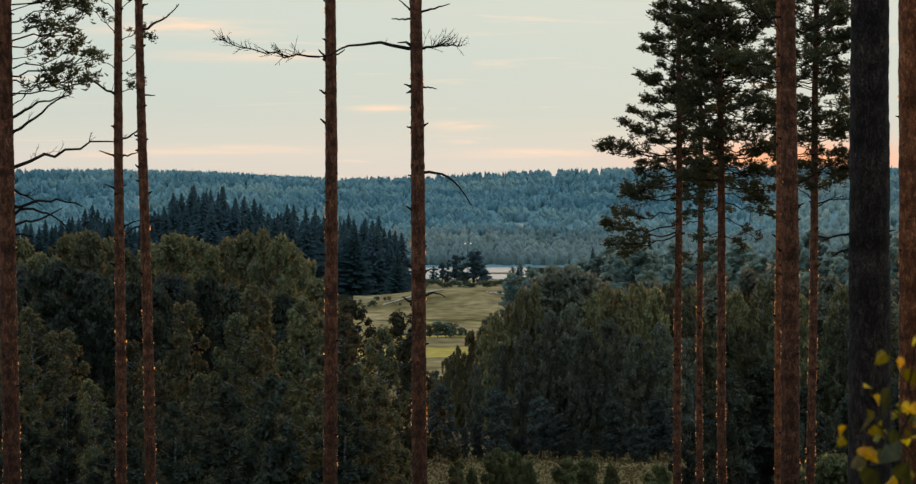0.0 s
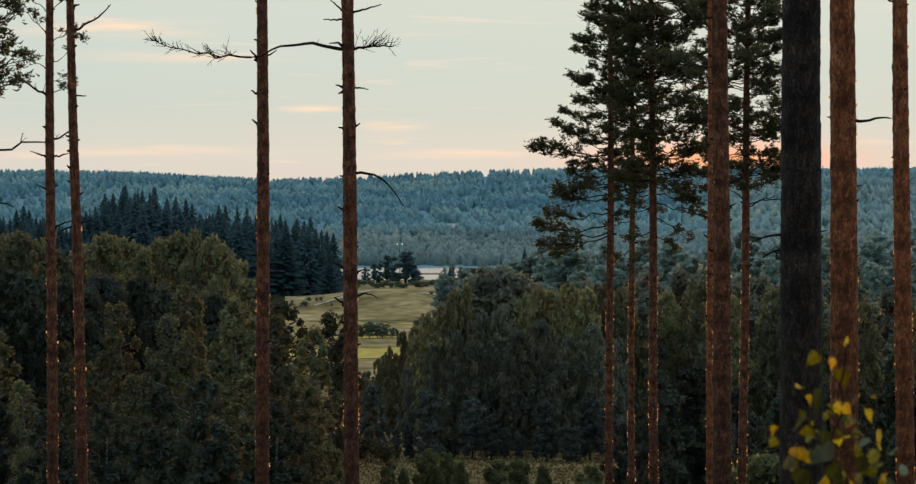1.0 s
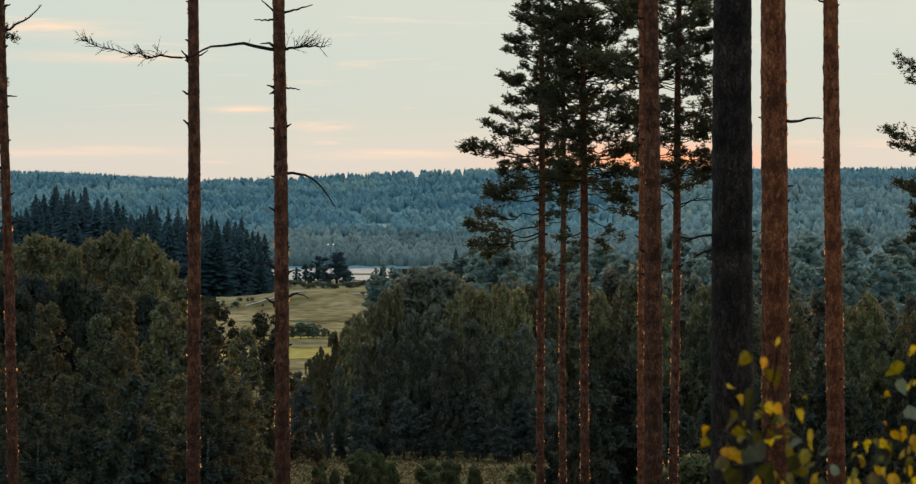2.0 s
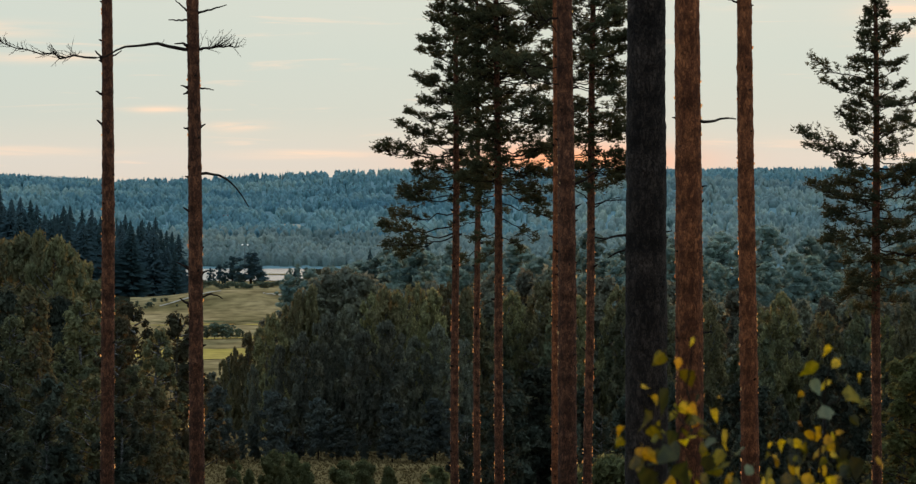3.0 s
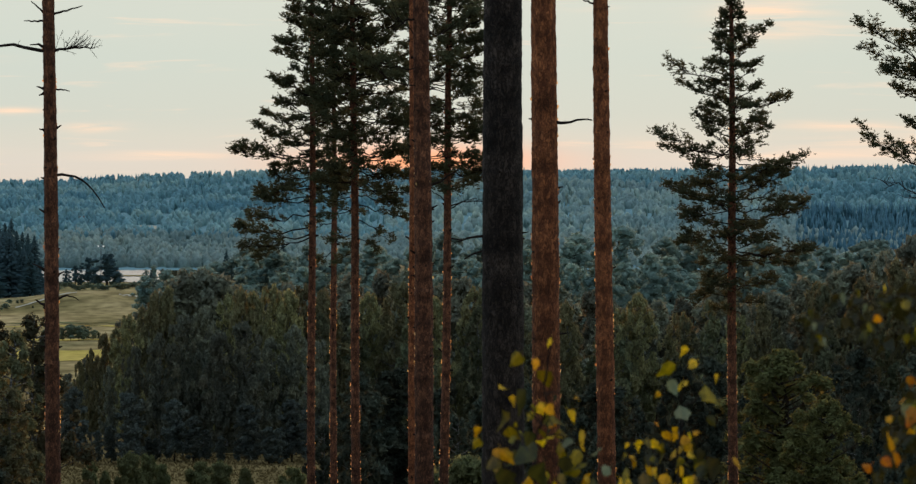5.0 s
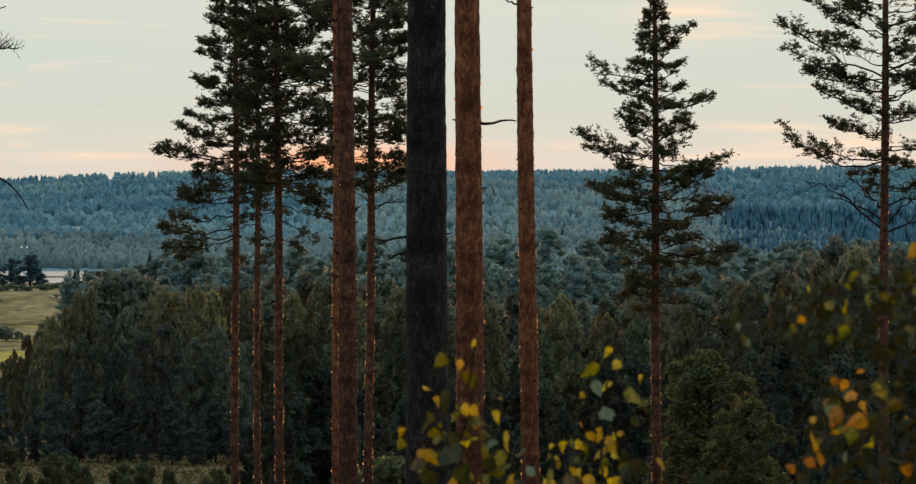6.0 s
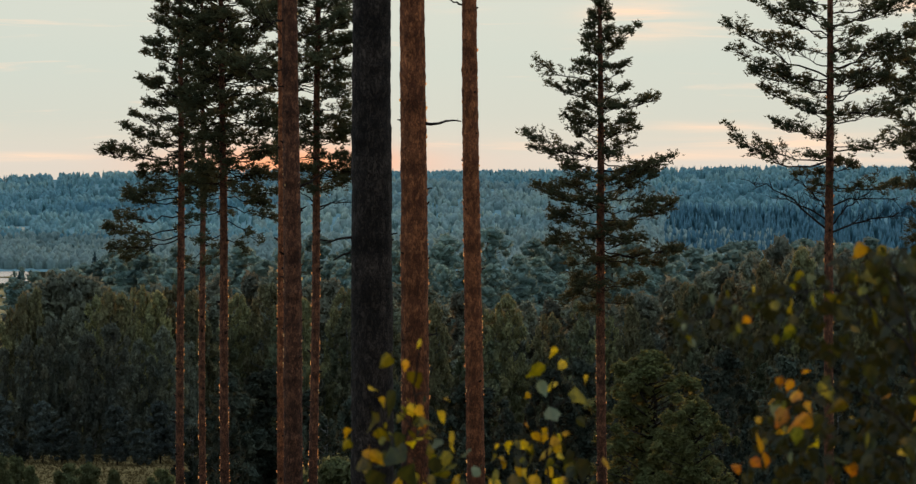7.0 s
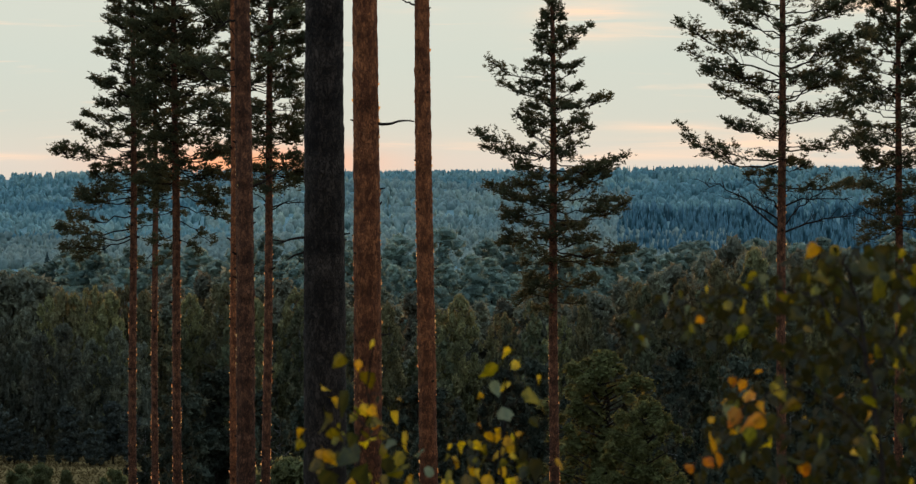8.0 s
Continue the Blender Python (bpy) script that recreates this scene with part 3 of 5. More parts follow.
def far_woods(name, seed, count, u_range, d_range, mat, h_range, spiky, label):
    """Thousands of small crowns, each a jagged cone or a lumpy dome, joined into one wood."""
    rng = np.random.default_rng(seed)
    V, F, off = [], [], 0
    forms = []
    for k in range(14):
        r2 = np.random.default_rng(900 + k)
        if k % 2 == 0:
            # conifer: drooping tiers round a pointed top
            sides, v, f = 5, [], []
            tiers = ((0.02, 0.48), (0.34, 0.30), (0.32, 0.42), (0.64, 0.14), (0.62, 0.27))
            for z, r in tiers:
                for g in range(sides):
                    q = 6.283 * g / sides + r2.uniform(-0.2, 0.2)
                    rr = r * r2.uniform(0.7, 1.25)
                    v.append((rr * math.cos(q), rr * math.sin(q), z + r2.uniform(-0.05, 0.05)))
            v.append((0, 0, 1.04))
            for t in range(len(tiers) - 1):
                for g in range(sides):
                    a, b = t * sides + g, t * sides + (g + 1) % sides
                    f += [(a, b, b + sides), (a, b + sides, a + sides)]
            o = (len(tiers) - 1) * sides
            f += [(o + g, o + (g + 1) % sides, o + sides) for g in range(sides)]
            forms.append((np.array(v), np.array(f)))
        else:
            # broadleaf: two uneven clumps, the lesser one above
            v = [np.array((0, 0, 0.48)) + BUD_V * r2.uniform(0.40, 0.60, (len(BUD_V), 1)) * np.array((1.0, 1.0, 0.95)),
                 np.array((r2.uniform(-0.2, 0.2), r2.uniform(-0.2, 0.2), 0.76)) + BUD_V * r2.uniform(0.18, 0.32, (len(BUD_V), 1))]
            forms.append((np.concatenate(v), np.concatenate([BUD_F, BUD_F + len(BUD_V)])))
    for i in range(count):
        u, d = rng.uniform(*u_range), rng.uniform(*d_range)
        w, _ = bearing(u)
        p = w * d
        if 855 < u < 907 and 2940 < d < 3085:
            continue
        con = rng.random() < spiky
        k = int(rng.integers(0, 7)) * 2 + (0 if con else 1)
        v, f = forms[k]
        h = rng.uniform(*h_range) * (1.0 if con else 0.85)
        wd = h * (rng.uniform(0.26, 0.36) if con else rng.uniform(0.48, 0.72))
        q = rng.uniform(0, 6.28)
        x = v[:, 0] * math.cos(q) - v[:, 1] * math.sin(q)
        y = v[:, 0] * math.sin(q) + v[:, 1] * math.cos(q)
        V.append(np.stack([p[0] + x * wd, p[1] + y * wd, ground(p[0], p[1]) - 0.32 * h + v[:, 2] * h], 1))
        F.append(f + off)
        off += len(v)
    ob = new(name, mesh_of(name, np.concatenate(V), np.concatenate(F), mat))
    tagged(ob, label, "woods", kind="stuff")


far_woods("ridge_woods", 11, 3200, (-60, 1330), (2800, 3700), HAZY_HILL, (8, 12), 0.18, "hazy blue-green mixed woods covering the far ridge")
far_woods("ridge_woods", 17, 1700, (1290, 2010), (2800, 3700), HAZY_HILL_GREY, (8, 12), 0.18, "grey-green woods covering the far ridge, sunward haze in their colour")
far_woods("ridge_woods", 18, 800, (1990, 2600), (3220, 3700), HAZY_HILL, (8, 12), 0.3, "hazy blue-green mixed woods covering the far ridge")
far_woods("crest_woods", 15, 3900, (-60, 2600), (3650, 4260), HAZY_HILL, (8.6, 11.0), 0.3, "hazy blue-green mixed woods along the ridge top")
far_woods("lakeside_woods", 12, 1700, (560, 1420), (2400, 2860), HAZY_HILL_PALE, (8, 13), 0.15, "hazy mixed woods on the slope behind the lake")
far_woods("slope_woods", 16, 1300, (1400, 2200), (2400, 2860), HAZY_HILL_PALE, (9, 14), 0.15, "hazy grey-green woods low on the far slope")
far_woods("slope_spruces", 13, 1500, (1990, 2600), (2480, 3260), HAZY_HILL_DARK, (12, 17), 1.0, "dense dark spruces on a far slope, coloured haze-blue")
far_woods("valley_woods", 14, 500, (-250, 560), (2300, 2850), HAZY_HILL, (12, 18), 0.5, "hazy blue woods behind the spruce stand")


def grass_tussocks(name, seed, count, u_range, d_range, mat, label, size=1.0):
    """Rough grass: small fans of blades scattered over the near meadow."""
    rng = np.random.default_rng(seed)
    V, F = [], []
    for i in range(count):
        u, d = rng.uniform(*u_range), rng.uniform(*d_range)
        w, r = bearing(u)
        p = w * d
        z = ground(p[0], p[1])
        h = rng.uniform(0.25, 0.7) * size
        for b in range(4):
            q = rng.uniform(0, 6.28)
            e = np.array([math.cos(q), math.sin(q), 0]) * h * rng.uniform(0.4, 1.0)
            s = r * rng.uniform(0.08, 0.2) * size * size
            o = len(V)
            V += [(p[0] - s[0], p[1] - s[1], z - 0.05), (p[0] + s[0], p[1] + s[1], z - 0.05), (p[0] + e[0], p[1] + e[1], z + h)]
            F.append((o, o + 1, o + 2))
    tagged(new(name, mesh_of(name, V, F, mat)), label, "grass", kind="stuff")


grass_tussocks("meadow_grass", 31, 9000, (560, 1180), (590, 752), TUSSOCK, "dry brownish tussocks of rough meadow grass", 0.6)


# ---- woods in the valley: trees with trunk and crown, a few forms each, repeated ----
def leafy_forms(seed, kind, mat, bark, leaves, card, body=0.82, limbs=None, ragged=0.31, coarse=False):
    """Trunk and crown meshes, one metre high in proportion; scaled to the tree when placed.
    The crown is a heap of uneven clumps round the limbs' ends, each under a loose coat of leaf sprays."""
    rng = np.random.default_rng(seed)
    height = 20.0
    bend = rng.uniform(-0.5, 0.5, 4)
    pieces = [tube([(0, 0, -0.5), (bend[0] * 0.3, bend[1] * 0.3, height * 0.4), (bend[0], bend[1], height * 0.75), (bend[2], bend[3], height * 0.95)],
                   [0.28, 0.2, 0.1, 0.02], 7)]
    cs, rs = [], []
    n = limbs or {"birch": 36, "oval": 60, "round": 40, "bush": 18}[kind]
    fat = rng.uniform(0.85, 1.15)
    for i in range(n):
        s = (i + rng.uniform(0, 1)) / n
        q = i * 2.399 + rng.uniform(-0.5, 0.5)
        if kind == "birch":
            z0 = height * (0.06 + 0.88 * s)
            reach = 3.6 * fat * (1 - s) ** 0.6 * min(1, 0.5 + 2.0 * s) * rng.uniform(0.45, 1.2) + 0.25
            z1 = z0 + reach * rng.uniform(0.2, 0.8)
            r = rng.uniform(0.55, 1.15) * (1.1 - 0.5 * s) * (34 / (n + 4)) ** 0.5
        elif kind == "oval":
            z0 = height * (0.06 + 0.88 * s)
            reach = 3.7 * fat * (1 - s ** 1.9) ** 0.65 * min(1, 0.55 + 1.5 * s) * rng.uniform(0.4, 1.2) + 0.2
            z1 = z0 + reach * rng.uniform(0.3, 0.9)
            r = rng.uniform(0.5, 1.15) * (1.1 - 0.4 * s) * (60 / n) ** 0.4
        elif kind == "round":
            z0 = height * (0.05 + 0.78 * s)
            reach = 4.3 * fat * math.sqrt(max(0.05, 1 - (2 * s - 0.80) ** 2 * 0.8)) * rng.uniform(0.5, 1.15)
            z1 = z0 + reach * rng.uniform(0.15, 0.6)
            r = rng.uniform(0.75, 1.6) * (1.1 - 0.3 * s) * (40 / n) ** 0.4
        else:
            z0 = height * (0.03 + 0.62 * s)
            reach = 7.0 * math.sqrt(max(0.08, 1 - s ** 2)) * rng.uniform(0.4, 1.1)
            z1 = z0 + reach * rng.uniform(0.2, 0.6)
            r = rng.uniform(1.4, 2.6)
        a = np.array([0, 0, min(z0, height * 0.9)])
        tip = np.array([reach * math.cos(q), reach * math.sin(q), min(z1, height * 0.97 - r * 0.6)])
        pieces.append(tube([a, tip], [0.09, 0.015], 3))
        cs.append(tip)
        rs.append(r)
    for i in range({"birch": 7, "oval": 7, "round": 6, "bush": 3}[kind]):
        z = height * ((0.25 + 0.115 * i) if kind in ("birch", "oval") else (0.25 + 0.11 * i) if kind == "round" else 0.2 + 0.15 * i)
        cs.append(np.array([rng.uniform(-0.5, 0.5) + bend[2] * i / 7, rng.uniform(-0.5, 0.5) + bend[3] * i / 7, z]))
        rs.append({"birch": 1.5 - 0.14 * i, "oval": 1.8 - 0.17 * i, "round": 2.4 - 0.2 * i, "bush": 3.4}[kind])
    cs, rs = np.array(cs), np.array(rs)
    aspect = np.array({"birch": (0.86, 0.86, 1.25), "oval": (0.88, 0.88, 1.2), "round": (1, 1, 0.82), "bush": (1, 1, 0.8)}[kind])
    cs[:, 2] *= 19.4 / (cs[:, 2] + rs * aspect[2]).max()
    V = []
    for i, (c, r) in enumerate(zip(cs, rs)):
        tri = clump_sprays(rng, c, r * body, aspect, ragged, coarse).reshape(-1, 3, 3)
        deep = np.linalg.norm((tri.mean(axis=1)[:, None] - cs[None]) / aspect, axis=2) / (rs[None] * body)
        deep[:, i] = 9
        V.append(tri[deep.min(axis=1) > 0.80].reshape(-1, 3))
    # leaf sprays over the clumps, none deep inside a neighbour
    m = int(leaves * 2.2)
    which = rng.choice(len(cs), m, p=rs ** 2 / (rs ** 2).sum())
    d = rand_dirs(rng, m)
    d[:, 2] += 0.30
    d /= np.linalg.norm(d, axis=1, keepdims=True)
    shell = np.where(rng.random(m) < 0.75, rng.uniform(0.80, 1.06, m), rng.uniform(0.95, 1.42, m))[:, None]
    c = cs[which] + d * rs[which][:, None] * shell * aspect
    if kind in ("birch", "oval"):
        c[:, 2] -= rng.uniform(0, 0.5, m) * (shell[:, 0] > 1.0)
    near = np.linalg.norm((c[:, None, :] - cs[None]) / aspect, axis=2) / rs[None]
    near[np.arange(m), which] = 9
    ok = (near.min(axis=1) > 0.72) & (c[:, 2] > 0.3)
    c, d = c[ok][:leaves], d[ok][:leaves]
    lv, _ = leaf_cards(rng, c, card, d)
    V = np.concatenate(V + [lv])
    tv, tf = join(pieces)
    return mesh_of("trunk", tv, tf, bark, True), mesh_of("crown", V, np.arange(len(V)).reshape(-1, 3), mat)


def spruce_form(seed):
    rng = np.random.default_rng(seed)
    height, V, F = 20.0, [], []
    for i in range(400):
        s = (i / 400) ** 1.15
        z, r = height * (0.02 + 0.95 * s), 3.3 * (1 - s) ** 0.7 + 0.08
        q = i * 2.399 + rng.uniform(-0.5, 0.5)
        L, hw = r * rng.uniform(0.45, 1.15), (0.16 + 0.09 * r) * rng.uniform(0.7, 1.3)
        cx, sy = math.cos(q), math.sin(q)
        px, py = -sy, cx
        drop = L * rng.uniform(0.15, 0.5)
        o = len(V)
        V += [(cx * L * 0.15, sy * L * 0.15, z + 0.35), (cx * L * 0.6 + px * hw, sy * L * 0.6 + py * hw, z - drop), (cx * L, sy * L, z - drop * 0.75),
              (cx * L * 0.6 - px * hw, sy * L * 0.6 - py * hw, z - drop)]
        F += [(o, o + 1, o + 2), (o, o + 2, o + 3)]
    o = len(V)
    V += [(0.12, 0, height * 0.93), (-0.06, 0.1, height * 0.93), (-0.06, -0.1, height * 0.93), (0, 0, height)]
    F += [(o, o + 1, o + 3), (o + 1, o + 2, o + 3), (o + 2, o, o + 3)]
    tv, tf = tube([(0, 0, -0.5), (0, 0, height * 0.5), (0, 0, height * 0.95)], [0.25, 0.15, 0.03], 6)
    return mesh_of("trunk", tv, tf, BARK_GREY, True), mesh_of("crown", V, F, HAZY_SPRUCE)


FORMS = {
    "birch": [leafy_forms(20 + i, "birch", BIRCH_LEAF, BIRCH_BARK, 1400, 0.33) for i in range(5)],
    "front": [leafy_forms(120 + i, "birch", GOLD_LEAF, BIRCH_BARK, 4000, 0.24, 0.66, 58) for i in range(4)],
    "round": [leafy_forms(30 + i, "round", DARK_LEAF, BARK_GREY, 1050, 0.35) for i in range(4)],
    "far": [leafy_forms(40 + i, "round", HAZY_LEAF, BARK_GREY, 700, 0.5, 0.95, 26, 0.12, True) for i in range(4)],
    "alder": [leafy_forms(76 + i, "round", ALDER_LEAF, BARK_GREY, 1000, 0.36) for i in range(3)],
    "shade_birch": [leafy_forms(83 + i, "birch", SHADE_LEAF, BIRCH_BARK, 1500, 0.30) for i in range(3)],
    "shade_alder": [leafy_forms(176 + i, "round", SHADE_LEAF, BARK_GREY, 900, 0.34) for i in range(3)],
    "shrub": [leafy_forms(53 + i, "bush", SHRUB_LEAF, BARK_GREY, 4200, 0.7, 0.75) for i in range(3)],
    "olive": [leafy_forms(66 + i, "oval", OLIVE_LEAF, BIRCH_BARK, 1900, 0.28, 0.82, 58) for i in range(4)],
    "left_birch": [leafy_forms(186 + i, "oval", LEFT_LEAF, BIRCH_BARK, 3000, 0.21, 0.80, 84) for i in range(4)],
    "edge": [leafy_forms(206 + i, "oval", DARK_LEAF, BIRCH_BARK, 1700, 0.28, 0.80, 56) for i in range(3)],
    "dense": [leafy_forms(96 + i, "round", DARK_LEAF, BARK_GREY, 1700, 0.38) for i in range(2)],
    "willow": [leafy_forms(56 + i, "oval", WILLOW_LEAF, BARK_GREY, 8000, 0.22, 0.70, 90) for i in range(2)],
    "hedge": [leafy_forms(140 + i, "bush", HEDGE_LEAF, BARK_GREY, 600, 0.8, coarse=True) for i in range(3)],
    "shore": [leafy_forms(130 + i, "birch", HAZY_SPRUCE, BARK_GREY, 700, 0.5, 0.9, 18) for i in range(3)],
    "spruce": [spruce_form(60 + i) for i in range(5)],
}
tree_rng = random.Random(5)


def plant(name, form, u, v_top, dist, label, category, group="", width=1.0, height=None):
    """A tree that stands on the ground at bearing u and distance dist, with its top at elevation v_top."""
    p = spot(u, v_top, dist)
    z0 = ground(p[0], p[1])
    h = height or max(2.0, p[2] - z0)
    trunk, crown = tree_rng.choice(FORMS[form])
    s = h / 19.2
    ob = thing(name, (p[0], p[1], z0), label, category, group)
    ob.rotation_euler = (0, 0, tree_rng.uniform(0, 6.28))
    w = width * min(s, 1.25) * tree_rng.uniform(0.9, 1.15)
    ob.scale = (w, w, s)
    part("trunk", trunk, ob)
    part("crown", crown, ob)
    return ob


def row(form, name, label, category, group, us, tops, step, depth, jitter_v, width=1.0, jitter_u=0.35):
    """A loose stand of trees whose tops follow the line (us, tops)."""
    u = us[0]
    while u <= us[-1]:
        uu = u + tree_rng.uniform(-jitter_u, jitter_u) * step
        v = float(np.interp(uu, us, tops)) + tree_rng.uniform(0, jitter_v)
        plant(name, form, uu, v, tree_rng.uniform(*depth), label, category, group, width)
        u += step


# spruce stand on the far side of the left wood
S_U, S_V = (-60, 60, 150, 170, 200, 240, 270, 300, 320, 350, 385, 415, 450, 500, 560, 610, 650, 685, 697), \
           (395, 380, 350, 343, 372, 372, 352, 330, 316, 314, 317, 333, 346, 352, 354, 362, 370, 390, 415)
spruce_label = "tall dark blue-green spruce in a dense stand"
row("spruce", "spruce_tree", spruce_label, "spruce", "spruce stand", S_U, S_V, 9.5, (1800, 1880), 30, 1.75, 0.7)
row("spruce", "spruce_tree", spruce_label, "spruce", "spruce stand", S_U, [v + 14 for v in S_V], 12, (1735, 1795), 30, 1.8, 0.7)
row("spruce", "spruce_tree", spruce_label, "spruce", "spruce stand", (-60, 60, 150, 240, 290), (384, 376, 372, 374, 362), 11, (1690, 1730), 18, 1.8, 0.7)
# far valley trees right of the lake
far_label = "hazy rounded broadleaf tree in the distant valley"
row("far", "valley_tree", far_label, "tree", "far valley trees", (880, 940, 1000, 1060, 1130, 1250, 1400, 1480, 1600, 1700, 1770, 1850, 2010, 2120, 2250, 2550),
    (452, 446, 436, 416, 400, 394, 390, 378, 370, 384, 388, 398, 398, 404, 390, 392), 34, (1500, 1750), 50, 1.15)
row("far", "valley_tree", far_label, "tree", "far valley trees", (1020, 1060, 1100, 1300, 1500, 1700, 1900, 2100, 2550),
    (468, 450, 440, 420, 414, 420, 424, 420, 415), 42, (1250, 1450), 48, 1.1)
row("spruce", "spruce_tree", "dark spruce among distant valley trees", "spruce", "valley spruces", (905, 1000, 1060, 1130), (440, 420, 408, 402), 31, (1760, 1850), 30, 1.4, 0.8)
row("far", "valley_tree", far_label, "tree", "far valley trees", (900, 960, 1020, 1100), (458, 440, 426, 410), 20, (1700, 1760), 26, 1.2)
# the wood right of the meadow
wood_label = "dark green broadleaf tree at the wood's edge"
row("round", "broadleaf_tree", wood_label, "tree", "right wood", (745, 780, 820, 860, 905, 940, 990, 1030, 1090, 1200, 1260, 1400, 1500, 1600, 1720, 1830, 1930, 2040, 2140, 2235, 2330, 2560),
    (615, 590, 560, 520, 482, 458, 458, 496, 484, 470, 454, 462, 472, 480, 472, 472, 466, 438, 405, 388, 406, 412), 42, (790, 870), 40, 0.85)
for u, v in ((928, 476), (950, 458), (976, 456), (1000, 466)):
    plant("broadleaf_tree", "dense", u, v, 785, "tall dark dense tree rising above the wood", "tree", "right wood", 0.8)
edge_label = "brownish olive birch at the wood's edge"
for u, v, w in ((764, 612, 0.5), (784, 592, 0.5), (806, 566, 0.55), (828, 556, 0.5), (848, 534, 0.55), (872, 520, 0.5), (892, 496, 0.55), (912, 488, 0.5), (1016, 500, 0.6), (1040, 490, 0.6), (1066, 498, 0.55), (1094, 484, 0.6),
                (1122, 494, 0.6), (1150, 484, 0.6), (1180, 492, 0.6)):
    plant("birch_tree", "olive", u, v, tree_rng.uniform(755, 785), edge_label, "birch", "right wood birches", w)
for u, v, w in ((815, 622, 0.6), (858, 590, 0.6), (900, 566, 0.65), (940, 536, 0.65), (975, 520, 0.65), (1005, 566, 0.7), (1048, 548, 0.7), (1088, 574, 0.7), (1130, 552, 0.7), (1172, 580, 0.7)):
    plant("birch_tree", "edge", u, v, tree_rng.uniform(738, 752), edge_label, "birch", "right wood birches", w)
row("birch", "birch_tree", "olive-green birch with thin drooping twigs", "birch", "right wood birches", (1010, 1100, 1200, 1300, 1400, 1500, 1600, 1720, 1850, 1950, 2060, 2200, 2560),
    (510, 505, 500, 490, 495, 500, 508, 505, 505, 500, 480, 450, 440), 85, (740, 790), 45, 0.85)
row("shade_alder", "alder_tree", "dense alder with the wood's shade painted into its dark leaves", "alder", "right wood alders", (1225, 1400, 1600, 1800, 2000, 2200, 2560), (612, 600, 610, 600, 590, 560, 540), 80, (560, 650), 70, 0.8)
row("shade_birch", "birch_tree", "birch with deep shade painted into its dark green leaves", "birch", "right wood birches", (1180, 1290, 1400, 1600, 1800, 2000, 2200, 2560), (690, 640, 680, 690, 680, 640, 600, 600), 78, (430, 520), 60, 0.9)
row("alder", "alder_tree", "low dark alder along the shaded foot of the wood", "alder", "wood edge alders", (745, 900, 1180), (650, 665, 665), 26, (722, 734), 85, 0.95)
row("olive", "birch_tree", "broad olive-gold birch in the valley wood", "birch", "right wood birches", (1040, 1140, 1230, 1330, 1450, 1560, 1680, 1800, 1940, 2060, 2180, 2300, 2540), (496, 488, 480, 474, 478, 486, 486, 484, 480, 456, 422, 408, 424), 70, (770, 800), 55, 0.7)
# the wood left of the meadow
left_label = "tall olive-gold birch in the valley wood"
for u, v, w in ((-60, 404, 1.1), (-10, 420, 1.0), (32, 408, 1.1), (75, 432, 0.9), (112, 402, 0.95), (150, 398, 0.95), (184, 410, 0.9), (222, 428, 0.9), (262, 416, 0.9), (298, 402, 0.9),
                (330, 406, 0.85), (362, 424, 0.8), (392, 410, 0.8), (420, 398, 0.9), (452, 394, 0.9), (478, 404, 0.8), (504, 418, 0.75), (530, 448, 0.7), (556, 470, 0.6)):
    plant("birch_tree", "left_birch", u, v, tree_rng.uniform(560, 640), left_label, "birch", "left wood", w)
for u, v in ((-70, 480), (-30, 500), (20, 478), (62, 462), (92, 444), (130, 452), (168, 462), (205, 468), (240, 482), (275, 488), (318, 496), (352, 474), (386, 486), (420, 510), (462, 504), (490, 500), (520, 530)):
    plant("alder_tree", "shade_alder", u, v, tree_rng.uniform(470, 510), "dense alder with the wood's shade painted into its dark leaves", "alder", "left wood alders", 0.62)
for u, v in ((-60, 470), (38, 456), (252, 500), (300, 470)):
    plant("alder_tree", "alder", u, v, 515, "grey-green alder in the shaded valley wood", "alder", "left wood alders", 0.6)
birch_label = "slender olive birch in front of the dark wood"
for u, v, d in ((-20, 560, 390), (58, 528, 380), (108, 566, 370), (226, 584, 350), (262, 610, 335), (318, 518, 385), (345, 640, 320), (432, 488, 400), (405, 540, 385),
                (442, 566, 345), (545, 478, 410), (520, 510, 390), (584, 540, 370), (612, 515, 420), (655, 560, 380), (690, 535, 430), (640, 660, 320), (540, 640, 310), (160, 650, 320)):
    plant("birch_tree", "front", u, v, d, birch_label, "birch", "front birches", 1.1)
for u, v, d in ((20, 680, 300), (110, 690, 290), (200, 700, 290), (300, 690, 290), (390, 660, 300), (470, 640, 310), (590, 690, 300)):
    plant("birch_tree", "shade_birch", u, v, d, "birch with deep shade painted into its dark green leaves", "birch", "front birches", 1.2)
# single trees and bushes
plant("leafy_tree", "willow", 1962, 596, 300, "sunlit olive-green young tree with a full crown", "tree", width=1.35)
plant("willow_bush", "willow", 2040, 682, 270, "grey-green willow bush beside the dark wood", "bush", width=1.2)
bush_label = "round green bush in the near meadow"
